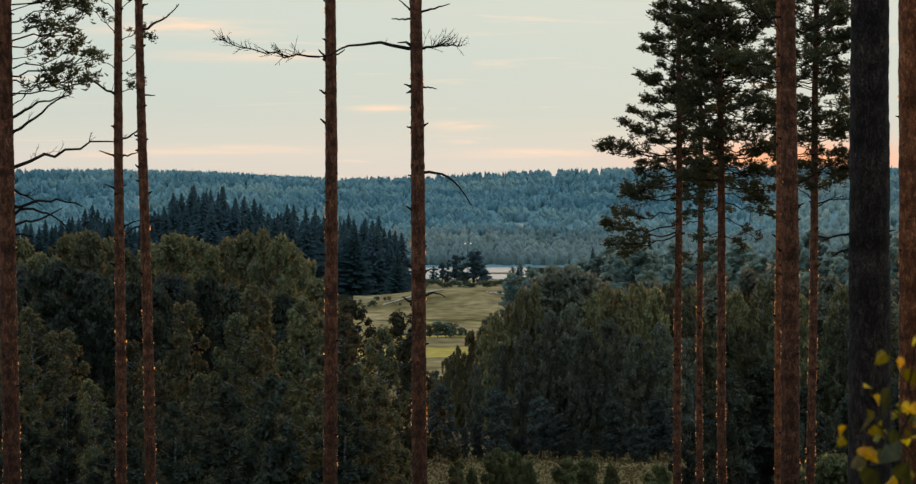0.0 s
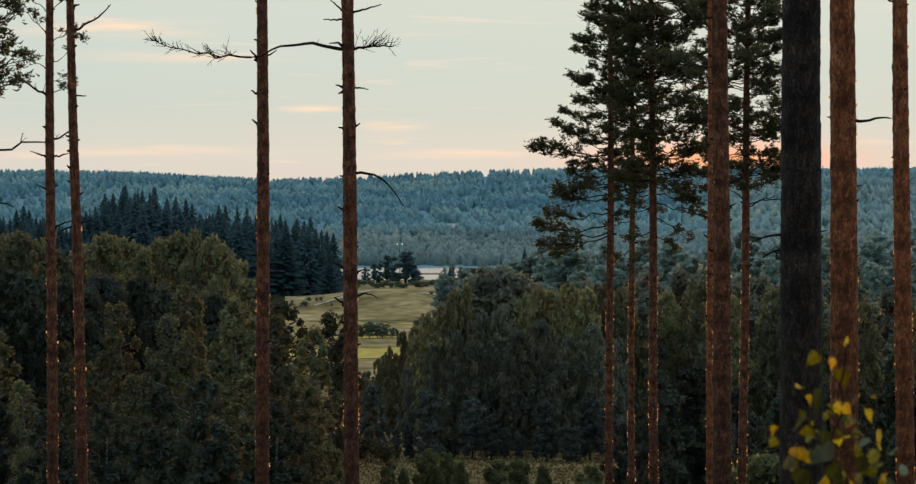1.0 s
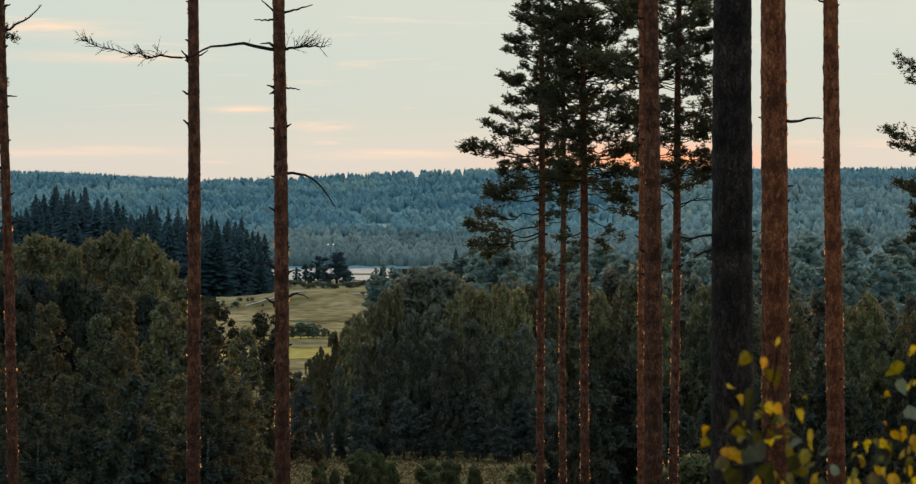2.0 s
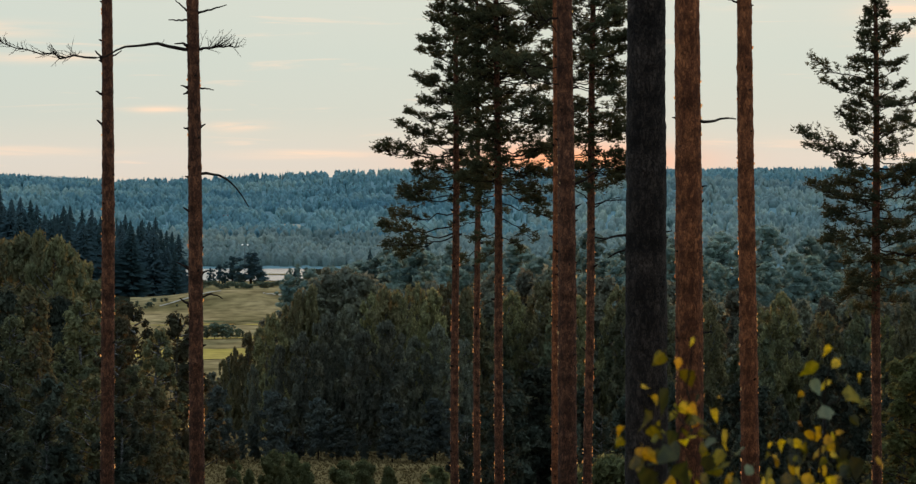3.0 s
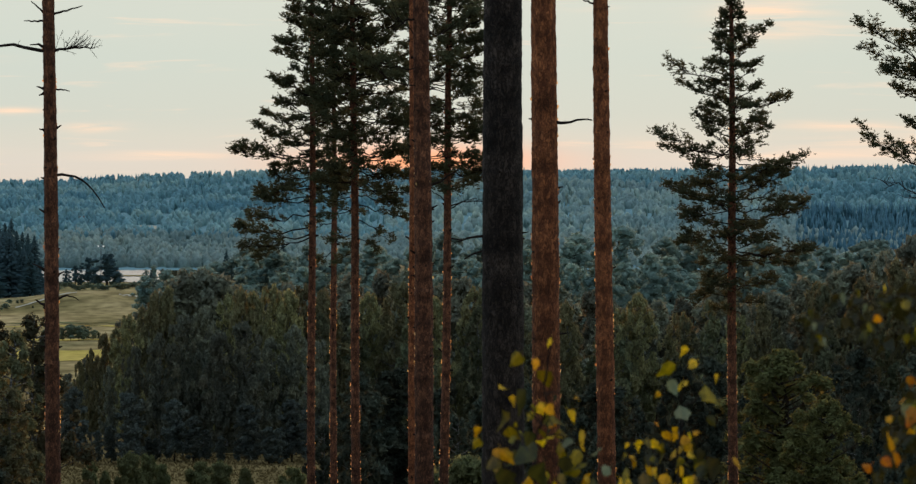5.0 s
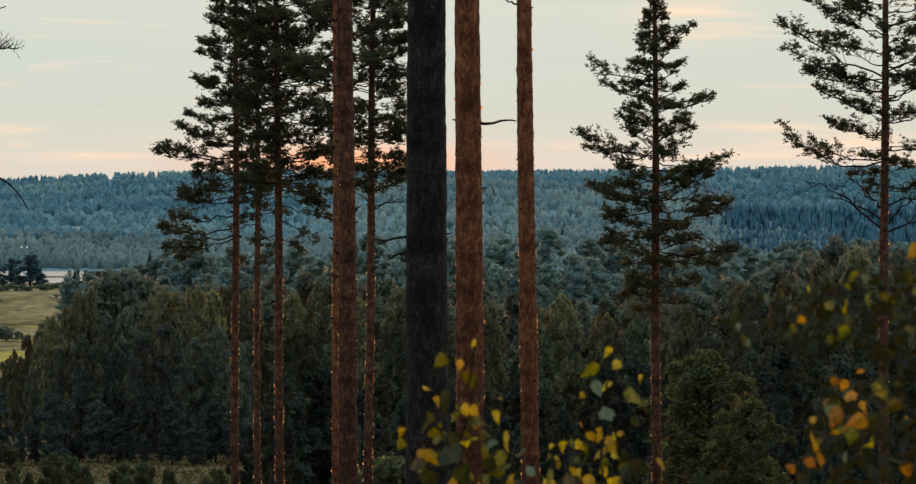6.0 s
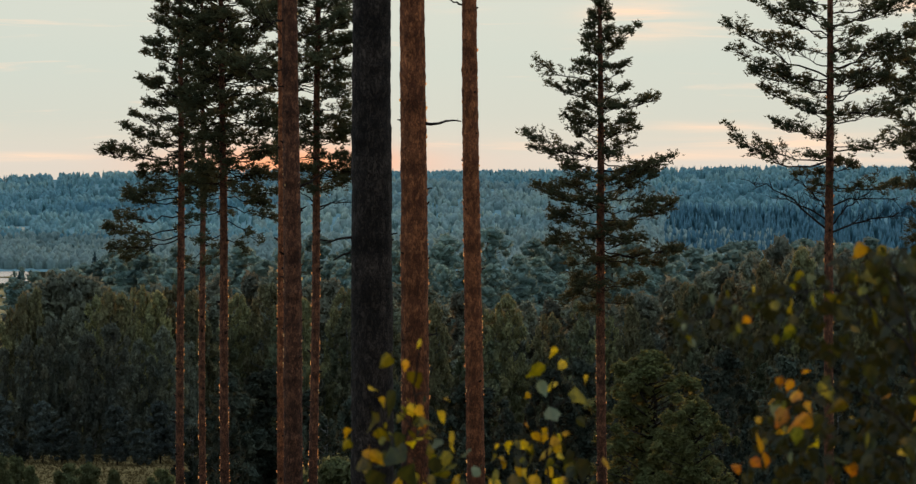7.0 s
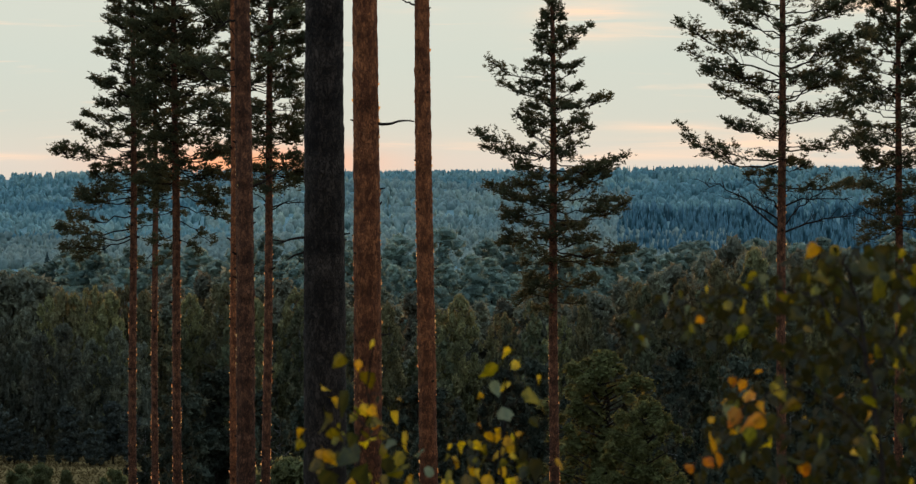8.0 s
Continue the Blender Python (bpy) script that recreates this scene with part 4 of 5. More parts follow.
for u, v, d, w in ((783, 783, 610, 0.55), (806, 799, 615, 0.45), (848, 767, 600, 0.7), (880, 771, 610, 0.7), (905, 788, 605, 0.5), (970, 784, 600, 0.8), (1003, 784, 605, 0.8), (1045, 795, 600, 0.55),
                   (1128, 793, 560, 0.7), (1425, 772, 330, 0.7), (1395, 788, 330, 0.7)):
    plant("bush", "shrub", u, v, d, bush_label, "bush", "meadow bushes", w)
for u, v, w in ((706, 558, 1.1), (720, 552, 1.3), (735, 555, 1.2), (749, 549, 1.4), (763, 551, 1.4), (776, 553, 1.3), (788, 559, 1.1), (797, 567, 0.9)):
    plant("hedge_bush", "hedge", u, v, 1300 + (u % 7), "grey-green rounded bush in a clump on the tan meadow", "bush", "meadow hedge", w)
# trees on the near shore of the lake
shore_label = "dark pine on the lake shore against the water"
for u, v, d, form, w in ((742, 456, 2000, "shore", 1.5), (757, 450, 2010, "shore", 1.7), (766, 464, 1990, "shore", 1.5), (779, 436, 1995, "shore", 2.0), (789, 456, 2015, "shore", 1.6),
                         (797, 466, 2000, "shore", 1.4), (811, 430, 1980, "shore", 3.0), (824, 458, 1990, "shore", 1.8), (832, 472, 2000, "shore", 1.2), (878, 456, 2040, "far", 1.0), (891, 449, 2050, "far", 1.1), (905, 455, 2030, "far", 1.0)):
    plant("shore_tree", form, u, v, d, shore_label, "tree", "lake shore trees", w)
for i in range(26):
    plant("shore_bush", "hedge", 726 + i * 7.0 + tree_rng.uniform(-4, 4), 484 + tree_rng.uniform(-4, 6), tree_rng.uniform(1900, 1990), "low grey-green bush along the lake shore", "bush", "shore bushes", tree_rng.uniform(1.8, 3.2))
for i in range(14):
    plant("field_bush", "hedge", tree_rng.uniform(575, 690), 505 + tree_rng.uniform(0, 14), tree_rng.uniform(1600, 1670), "small scrubby bush in the tan meadow", "bush", "field bushes", tree_rng.uniform(1.4, 2.4), height=tree_rng.uniform(0.8, 1.7))


# ---- the tall pines on the hillside ----
def trunk_mesh(rng, dist, width, lean, foot, top, v_at, mat_, rough_):
    """A tapered stem with uneven bark, seen width wide where it crosses elevation v_at; finer rings where it is in view.
    Slight swellings mark the whorls where boughs once grew. Returns the mesh, the axis, the radii and the whorls' heights."""
    k = dist / GRID
    low, high = EYE + (V_LEVEL - 860) * k, EYE + (V_LEVEL + 30) * k
    stout = width > 16
    zs = list(np.linspace(foot - 0.4, low, 14)[:-1]) + list(np.linspace(low, high, 210 if stout else 140)) + list(np.linspace(high, top, 16)[1:])
    zc = EYE + (V_LEVEL - v_at) * k
    r0 = width * k / 2
    pts, radii, whorls = [], [], []
    z = foot + rng.uniform(0.2, 0.6)
    while z < top:
        whorls.append(z)
        z += rng.uniform(0.32, 0.75)
    wz, wh = np.array(whorls), rng.uniform(0.015, 0.075, len(whorls)) * (0.35 if width > 40 else 1.0)
    ph = rng.uniform(0, 6.28)
    for z in zs:
        f = (top - z) / max(0.1, top - zc)
        bend = 0.1 * k * 10 * (math.sin(z * 0.55 + ph) - math.sin(zc * 0.55 + ph))
        pts.append((lean[0] * (z - zc) + bend, lean[1] * (z - zc), z))
        flare = 0.25 * math.exp(-(z - foot) / 0.5) if z > foot - 0.1 else 0.25
        radii.append(r0 * (max(0.03, f) ** 0.6 if f < 1 else 1 + (f - 1) * 0.32) * (1 + flare))
    seed = Vector((rng.uniform(0, 99), rng.uniform(0, 99), 0))
    swell = [float((wh * np.exp(-((wz - z) / 0.04) ** 2)).sum()) for z in zs]

    def flutes(q, i):
        c, s = math.cos(q), math.sin(q)
        z = zs[i]
        plates = noise.noise(seed + Vector((c * 4, s * 4, z * 8)))
        return 1 + swell[i] + rough_ * 0.8 * noise.noise(seed + Vector((c * 1.8, s * 1.8, z * 2.2))) + rough_ * 0.9 * plates + rough_ * 0.8 * noise.noise(seed + Vector((c * 9, s * 9, z * 19)))
    v, f = tube(pts, radii, 28 if stout else 14, flutes=flutes)
    return v, f, pts, radii, whorls


def at_height(pts, z):
    zz = [p[2] for p in pts]
    return np.array([np.interp(z, zz, [p[0] for p in pts]), np.interp(z, zz, [p[1] for p in pts]), z])


def needle_tufts(rng, centres, length):
    """A star of thin needles' bundles at every centre."""
    n, m = len(centres), 4
    d = rand_dirs(rng, n * m)
    d[:, 2] = np.abs(d[:, 2]) * 0.75 + 0.05
    d /= np.linalg.norm(d, axis=1, keepdims=True)
    c = np.repeat(np.asarray(centres), m, 0)
    side = np.cross(d, rand_dirs(rng, n * m)); side /= np.linalg.norm(side, axis=1, keepdims=True) + 1e-9
    L = (length * rng.uniform(0.6, 1.25, n * m))[:, None]
    a, b, t = c - side * L * 0.20, c + side * L * 0.20, c + d * L
    v = np.stack([a, b, t, a + d * L * 0.5 - side * L * 0.06], 1)
    return v.reshape(-1, 3), np.stack([np.arange(0, 4 * n * m, 4), np.arange(1, 4 * n * m, 4), np.arange(2, 4 * n * m, 4)], 1)


def twigs_along(rng, pts, count, length, r, out, up=0.3):
    """Fine bare side twigs along a branch."""
    for i in range(count):
        s = rng.uniform(0.12, 1.0) * (len(pts) - 1)
        j = min(int(s), len(pts) - 2)
        p = pts[j] + (pts[j + 1] - pts[j]) * (s - j)
        t = pts[j + 1] - pts[j]; t = t / np.linalg.norm(t)
        d = t * 0.8 + rng.normal(size=3) * 0.55 + np.array([0, 0, up])
        d /= np.linalg.norm(d)
        L = length * rng.uniform(0.25, 1.0) * (1.15 - 0.5 * s / (len(pts) - 1))
        way = [p]
        for b in range(4):
            d = d + rng.normal(size=3) * 0.15 + np.array([0, 0, 0.05])
            d /= np.linalg.norm(d)
            way.append(way[-1] + d * L / 4)
        out.append(tube(way, [r, r * 0.85, r * 0.7, r * 0.5, r * 0.3], 4))
        for b in (2, 3):
            d2 = d + rng.normal(size=3) * 0.55
            d2 *= L * rng.uniform(0.15, 0.45) / np.linalg.norm(d2)
            out.append(tube([way[b], way[b] + d2 * 0.5 + rng.normal(size=3) * L * 0.03, way[b] + d2], [r * 0.65, r * 0.5, r * 0.3], 3))


def limb(rng, start, tip, sag, r0, n=7, wig=0.03):
    start, tip = np.asarray(start, float), np.asarray(tip, float)
    L = np.linalg.norm(tip - start)
    pts = []
    for i in range(n + 1):
        s = i / n
        p = start + (tip - start) * s + np.array([0, 0, -4 * sag * s * (1 - s)])
        if 0 < i < n:
            p = p + rng.normal(size=3) * L * wig * 0.5
        pts.append(p)
    return pts, [r0 * (1 - 0.68 * i / n) for i in range(n + 1)]


def pine(u, dist, width, lean, total, label, bare=(), stubs=(), crown=None, keys=(), seed=0, mat_=None, rough_=0.07, v_at=414, flakes=150, tuft=0.082, high_crown=True):
    """A pine on the hillside.
    lean: change of u per unit of v; bare: dead branches (v, du, dv, sag, twigs, twig length); stubs: (v, du, dv);
    crown: (v_top, v_bottom, left profile, right profile, count); keys: chief living branches (v, du, dv, sag, pad)."""
    rng = np.random.default_rng(seed + 100)
    k = dist / GRID
    ahead, right = bearing(u)
    base = ahead * dist
    foot = ground(base[0], base[1])
    top = foot + total
    ob = thing("pine_tree", (base[0], base[1], foot), label, "pine", "hillside pines")
    a = (u - U_MID) / GRID
    ob.rotation_euler = (0, 0, -a)
    # local frame: x to the right across the view, y away from the eye, z up from the foot

    def loc(pts):
        return [np.asarray(p) - np.array([0, 0, foot]) for p in pts]
    m = mat_ or BARK
    v, f, pts, radii, whorls = trunk_mesh(rng, dist, width, (-lean, 0.0), foot, top, v_at, m, rough_)
    part("trunk", mesh_of("trunk", loc(v), f, m, True), ob)
    zrow = lambda vv: EYE + (V_LEVEL - vv) * k
    rad = lambda z: float(np.interp(z, [p[2] for p in pts], radii))
    # loose flakes of bark on the rim
    fv, ff = [], []
    knots = zrow(840) + (zrow(-10) - zrow(840)) * rng.beta(1.1, 1.4, max(1, flakes // 5))
    for i in range(flakes):
        z = rng.choice(knots) + rng.normal() * 0.10
        q = rng.choice([0, math.pi]) + rng.normal() * 0.22
        r, c = rad(z), at_height(pts, z)
        d = np.array([math.cos(q), math.sin(q), 0]); t = np.array([-math.sin(q), math.cos(q), 0])
        s = (0.005 + 0.030 * rng.random() ** 2.6) * min(1.15, max(0.85, dist / 95))
        p = c + d * r * 1.0
        o = len(fv)
        zz = np.array([0, 0, 1.0])
        w = d * s * rng.uniform(0.35, 0.9) + t * s * rng.uniform(-0.4, 0.4)
        fv += [p - zz * s * 0.8 - d * s * 0.5, p - zz * s * 0.2 + w * 0.7, p + zz * s * rng.uniform(0.5, 1.6) + w, p + zz * s * 1.2 - d * s * 0.5]
        ff.append((o, o + 1, o + 2, o + 3))
    if flakes:
        tagged(part("peeling_bark", mesh_of("peeling_bark", loc(fv), ff, FLAKE), ob, "thin peeling orange bark flakes"), kind="stuff")
    # dead branches and stubs, each a part
    for vv, du, dv, sag, tw, tl, *off in bare:
        z = zrow(vv)
        s = at_height(pts, z)
        if off:
            s = s + np.array([off[0] * k, 0, -off[1] * k])
        e = s + np.array([du * k, rng.uniform(-0.25, 0.25) * abs(du) * k, -dv * k])
        thick = 3.8 if dist < 60 else 3.0 if dist < 125 else 1.7
        if off:
            thick *= 0.55
        bp, br = limb(rng, s, e, sag * k, max(0.009, thick * k * (0.7 + min(abs(du), 150) / 260)), 9, 0.03)
        bv, bf = join([tube(bp, br, 6)])
        bough = part("dead_branch", mesh_of("dead_branch", loc(bv), bf, DEAD, True), ob, "bare dark dead branch")
        if tw:
            pieces = []
            twigs_along(rng, bp, tw, tl * k, 0.6 * k, pieces)
            tv, tf = join(pieces)
            tagged(part("twig_spray", mesh_of("twig_spray", loc(tv), tf, DEAD, True), bough, "fine dry twigs"), kind="stuff")
    for vv, du, dv in stubs:
        z = zrow(vv)
        s = at_height(pts, z)
        sg = 1 if du > 0 else -1
        s = s + np.array([sg * rad(z) * 0.6, 0, 0])
        e = s + np.array([du * k, rng.uniform(-0.4, 0.4) * abs(du) * k, -dv * k])
        bp, br = limb(rng, s, e, 0.0, 3.1 * k, 4, 0.08)
        br[0] *= 2.0
        br[1] *= 1.25
        bv, bf = join([tube(bp, br, 6)])
        part("branch_stub", mesh_of("branch_stub", loc(bv), bf, DEAD, True), ob, "short broken branch stub")
    # short snags at the whorls in view
    for z in whorls:
        if not zrow(840) < z < zrow(-20) or rng.random() < 0.35:
            continue
        q = rng.choice([0, math.pi]) + rng.normal() * 0.9
        d = np.array([math.cos(q), math.sin(q), rng.uniform(0.0, 0.7)])
        s = at_height(pts, z) + d * np.array([1, 1, 0]) * rad(z) * 0.8
        L = rad(z) * 0.2 + rng.uniform(1.5, 7) * k
        bv, bf = tube([s, s + d * L * 0.6, s + d * L + rng.normal(size=3) * L * 0.1], [2.6 * k, 1.7 * k, 1.1 * k], 5)
        part("snag", mesh_of("snag", loc(bv), bf, DEAD, True), ob)
    # living crown
    wood, cen = [], []
    specs = [(vv, du, dv, sag, pad, None) for vv, du, dv, sag, pad in keys]
    if crown:
        v_top, v_bot, left, right_, count = crown
        for i in range(count):
            s = (i + rng.uniform(0, 1)) / count
            vv = v_top + (v_bot - v_top) * s ** 0.9
            q = i * 2.399 + rng.uniform(-0.4, 0.4)
            prof = left if math.cos(q) < 0 else right_
            wid = np.interp(s, np.linspace(0, 1, len(prof)), prof) * (abs(math.cos(q)) ** 0.5 * 0.3 + 0.7) * rng.uniform(0.65, 1.05)
            rise = (0.68 - 0.78 * s + rng.uniform(-0.3, 0.3)) * wid
            specs.append((vv, wid * math.cos(q), -rise, rng.uniform(0.02, 0.14) * wid, 1.25 - 0.55 * s, wid * math.sin(q)))
    for vv, du, dv, sag, pad, dy in specs:
        z = zrow(vv)
        s = at_height(pts, z)
        depth = dy * k if dy is not None else rng.uniform(-0.35, 0.35) * abs(du) * k
        e = s + np.array([du * k, depth, -dv * k])
        bp, br = limb(rng, s, e, sag * k, max(0.007, (0.6 + math.hypot(du, 40) / 135) * k), 7, 0.05)
        wood.append(tube(bp, br, 5))
        L = np.linalg.norm(e - s)
        axis = (e - s) / (L + 1e-6)
        flat = np.cross(axis, [0, 0, 1.0]); flat /= np.linalg.norm(flat) + 1e-9
        for jx in range(int(1 + 4.5 * pad + L * 10.5 * pad)):
            t = rng.uniform(0.24, 1.0) ** 0.75
            j = min(int(t * 7), 6)
            p = bp[j] + (bp[j + 1] - bp[j]) * (t * 7 - j)
            reach = 0.50 * L * (1.18 - t) * rng.uniform(0.3, 1.2) + 0.12
            d = flat * rng.choice([-1, 1]) * rng.uniform(0.3, 1.0) + axis * rng.uniform(0.2, 1.0) + np.array([0, 0, rng.uniform(-0.18, 0.55)])
            d /= np.linalg.norm(d)
            e2 = p + d * reach
            wood.append(tube([p, e2], [0.009, 0.004], 3))
            for h in range(int(rng.integers(3, 6))):
                a2 = p + (e2 - p) * rng.uniform(0.62, 1.0)
                d2 = d * 0.6 + rng.normal(size=3) * np.array([0.8, 0.8, 0.5]) + np.array([0, 0, 0.15])
                d2 *= rng.uniform(0.05, 0.19) / np.linalg.norm(d2)
                for g in (0.35, 0.7, 1.0):
                    cen.append(a2 + d2 * g + rng.normal(size=3) * 0.022)
        for h in range(int(5 * pad) + 1):
            cen.append(e + rng.normal(size=3) * 0.07)
    if cen:
        wv, wf = join(wood)
        tagged(part("branchwork", mesh_of("branchwork", loc(wv), wf, DEAD, True), ob, "thin dark living branches"), kind="stuff")
        nv, nf = needle_tufts(rng, np.array(cen) - np.array([0, 0, foot]), tuft)
        tagged(part("needle_foliage", mesh_of("needle_foliage", nv, nf, NEEDLE), ob, "dark green needle tufts"), kind="stuff")
    elif high_crown:
        wood, cen = [], []
        for i in range(34):
            s = i / 34
            z = top - 0.2 - 5.0 * s
            c = at_height(pts, z)
            q = i * 2.399
            L = (0.5 + 2.0 * math.sin(math.pi * min(1, s * 0.75 + 0.1))) * rng.uniform(0.7, 1.1)
            e = c + np.array([L * math.cos(q), L * math.sin(q), L * 0.35])
            bp, br = limb(rng, c, e, 0.1, 0.03, 5, 0.04)
            wood.append(tube(bp, br, 5))
            for h in range(int(16 * L)):
                t = rng.uniform(0.35, 1.05)
                cen.append(c + (e - c) * t + rng.normal(size=3) * np.array([0.3, 0.3, 0.12]))
        wv, wf = join(wood)
        tagged(part("branchwork", mesh_of("branchwork", loc(wv), wf, DEAD, True), ob, "thin dark living branches"), kind="stuff")
        nv, nf = needle_tufts(rng, np.array(cen) - np.array([0, 0, foot]), 0.2)
        tagged(part("needle_foliage", mesh_of("needle_foliage", nv, nf, NEEDLE), ob, "dark green needle tufts"), kind="stuff")
    return ob


tall = "tall bare red-barked pine trunk with short dead stubs"
pine(14, 82, 28, 0.014, 24, "red-barked pine with bare lower limbs and green upper sprays", seed=1,
     bare=((292, 186, -50, -10, 12, 36), (322, 60, 30, -4, 6, 40), (365, 128, -12, -16, 0, 0), (372, 105, 22, -24, 3, 26), (385, 95, -30, 6, 0, 0), (240, 110, -78, -6, 8, 30), (402, 50, 4, -3, 0, 0), (205, 100, -40, -4, 8, 30)),
     keys=((75, 150, -60, 10, 0.50), (80, 110, -25, 4, 0.50), (165, 95, -45, 5, 0.44), (138, 140, -5, 8, 0.50), (40, 120, -40, 5, 0.50), (185, 70, -50, 4, 0.28), (120, 125, -40, 8, 0.50), (60, 60, -15, 2, 0.44), (20, 80, -30, 3, 0.50), (100, 70, -10, 3, 0.39), (130, 155, -30, 6, 0.44), (10, 130, -20, 4, 0.50), (160, 140, -20, 5, 0.33)))
pine(205, 122, 17, 0.005, 24, "slim dark red pine with a few living sprays", seed=2,
     bare=((270, -32, -12, 0, 2, 12), (266, 34, -6, 2, 0, 0), (325, -24, -10, 0, 0, 0), (325, 12, -10, 0, 0, 0), (164, -60, -40, 4, 8, 30), (240, 40, -20, 2, 6, 16), (395, 35, -18, -4, 0, 0)),
     stubs=((218, -8, -3), (455, -12, -6), (455, 12, -6), (560, -12, -5), (560, 10, -6)),
     keys=((60, -50, -55, 6, 0.41), (70, 40, -20, 2, 0.36), (110, 35, -25, 2, 0.27), (120, -40, -30, 3, 0.36), (20, -40, -30, 3, 0.41), (15, 35, -25, 3, 0.36), (160, 40, -18, 2, 0.23), (140, 28, -6, 1, 0.23)))
pine(249, 117, 17, 0.024, 24, tall, seed=3, bare=((55, 68, -48, 6, 6, 20), (163, 24, 0, 0, 0, 0), (384, 38, -5, -4, 0, 0), (386, -32, 14, -4, 0, 0)),
     stubs=((12, 12, -6), (240, 6, -3), (240, -6, -2), (310, -8, -2)), keys=((60, 20, 5, 0, 0.4),))
pine(567, 96, 22, 0.0, 24, tall, seed=4, bare=((98, 24, -14, 2, 0, 0),),
     stubs=((4, -7, -4), (103, -15, -18), (160, -14, -6), (213, -13, -10), (166, 4, -2), (330, -6, -3), (68, -9, -2), (438, -8, -4), (460, -12, -6), (215, 4, -2), (700, -5, -2)))
pine(716, 90, 24, 0.010, 24, tall, seed=5,
     bare=((84, -168, 13, -15, 3, 18), (84, -172, -32, 10, 70, 40, -166, 13), (84, 78, -6, -2, 40, 44), (300, 92, 52, -26, 3, 16), (22, 58, -16, 0, 0, 0), (515, 46, -6, -10, 0, 0), (24, -30, -26, 0, 0, 0), (32, -42, 0, 0, 0, 0), (152, 34, 0, -3, 2, 6)),
     stubs=((148, -16, -4), (155, -12, 4), (220, -12, -4), (218, 12, -8), (302, -10, -3), (360, -14, -8), (458, -26, -12), (468, 14, -8), (520, -20, -12), (590, -14, -4), (590, 10, -2), (655, -10, -4), (75, -26, -2)))
pine(1162, 150, 12, -0.004, 22, "slender pine with a dense dark crown in flat layers", seed=6, flakes=300, tuft=0.083, crown=(-120, 330, (20, 45, 60, 62, 75, 70), (20, 45, 60, 60, 60, 45), 98),
     keys=((262, -130, -8, 10, 1.3), (262, -115, -20, 8, 1.2), (215, -80, -25, 6, 1.3), (340, -95, -10, 6, 1.3), (330, -85, 4, 4, 1.2), (385, -120, -2, 12, 1.5), (395, -110, 22, 4, 1.5), (400, -95, 36, 0, 1.3), (300, -70, -5, 5, 1.2), (160, -70, -30, 5, 1.2), (245, -90, -35, 5, 1.2), (300, 58, 0, 4, 0.9), (335, 52, 12, 3, 0.8), (318, -84, 4, 5, 1.0), (362, -104, 2, 8, 1.1)))
pine(1199, 160, 10, -0.002, 22, "thin pine in a close group with a dark crown", seed=7, flakes=300, tuft=0.083, crown=(-60, 320, (20, 45, 55, 58, 50, 35), (20, 45, 55, 55, 45, 30), 60), keys=((295, -48, -4, 3, 0.9), (305, 50, 2, 3, 0.9), (330, -40, 8, 2, 0.8), (350, 42, 8, 2, 0.8), (375, -42, 14, 0, 0.8), (405, 32, 18, 0, 0.8), (425, -30, 20, 0, 0.8)))
pine(1235, 142, 13.5, 0.006, 23, "red-stemmed pine with a broad dense dark crown", seed=8, flakes=300, tuft=0.083, crown=(-150, 320, (30, 60, 80, 75, 60, 45), (50, 95, 112, 108, 96, 78), 146),
     keys=((270, 100, -20, 8, 1.3), (290, 90, 5, 4, 1.3), (330, 75, 20, -4, 1.2), (375, 60, 35, -8, 0.5), (318, 98, 8, 4, 0.9), (345, 84, 22, 2, 0.8), (305, -66, -2, 4, 0.9), (330, -60, 10, 3, 0.8), (352, -55, 12, 2, 0.9), (392, -48, 20, 2, 0.8), (400, 42, 26, -2, 0.8), (425, -30, 18, 0, 0.7), (210, 100, -25, 6, 1.3), (140, 95, -25, 6, 1.3), (60, 80, -30, 5, 1.3), (300, 60, 40, -4, 1.0)))
pine(1333, 132, 11, 0.0, 23, tall, seed=9, mat_=BARK_SUNLIT, high_crown=True)
pine(1352, 84, 30, 0.006, 24, "stout red-brown pine trunk with living upper boughs", seed=10, bare=((318, 65, -34, 4, 2, 14), (30, -48, 18, -8, 2, 16)),
     stubs=((150, 14, -4), (378, 10, -4), (300, -8, -2), (500, 8, -3), (450, 9, -3), (430, -14, -5), (470, -12, -3), (545, 10, -4), (560, -10, -4), (620, 8, -3), (355, 16, -8)), keys=((110, -90, -15, 6, 1.0), (120, 60, -30, 5, 1.0), (60, 90, -40, 6, 1.0), (150, -100, -50, 8, 1.1), (60, -80, -60, 5, 1.0)))
pine(1393, 136, 13.5, -0.012, 23, "red-stemmed pine with an open dark crown", seed=11, flakes=300, tuft=0.083, crown=(-150, 315, (40, 75, 95, 92, 75, 55), (40, 66, 80, 80, 72, 58), 124),
     bare=((350, 75, -6, -6, 3, 14), (360, 50, -24, -6, 3, 14), (345, -35, -25, -4, 0, 0), (405, 80, -14, 6, 2, 10)), keys=((270, 60, 0, 5, 1.2), (290, 55, 12, 3, 1.2), (240, 60, -20, 4, 1.2)))
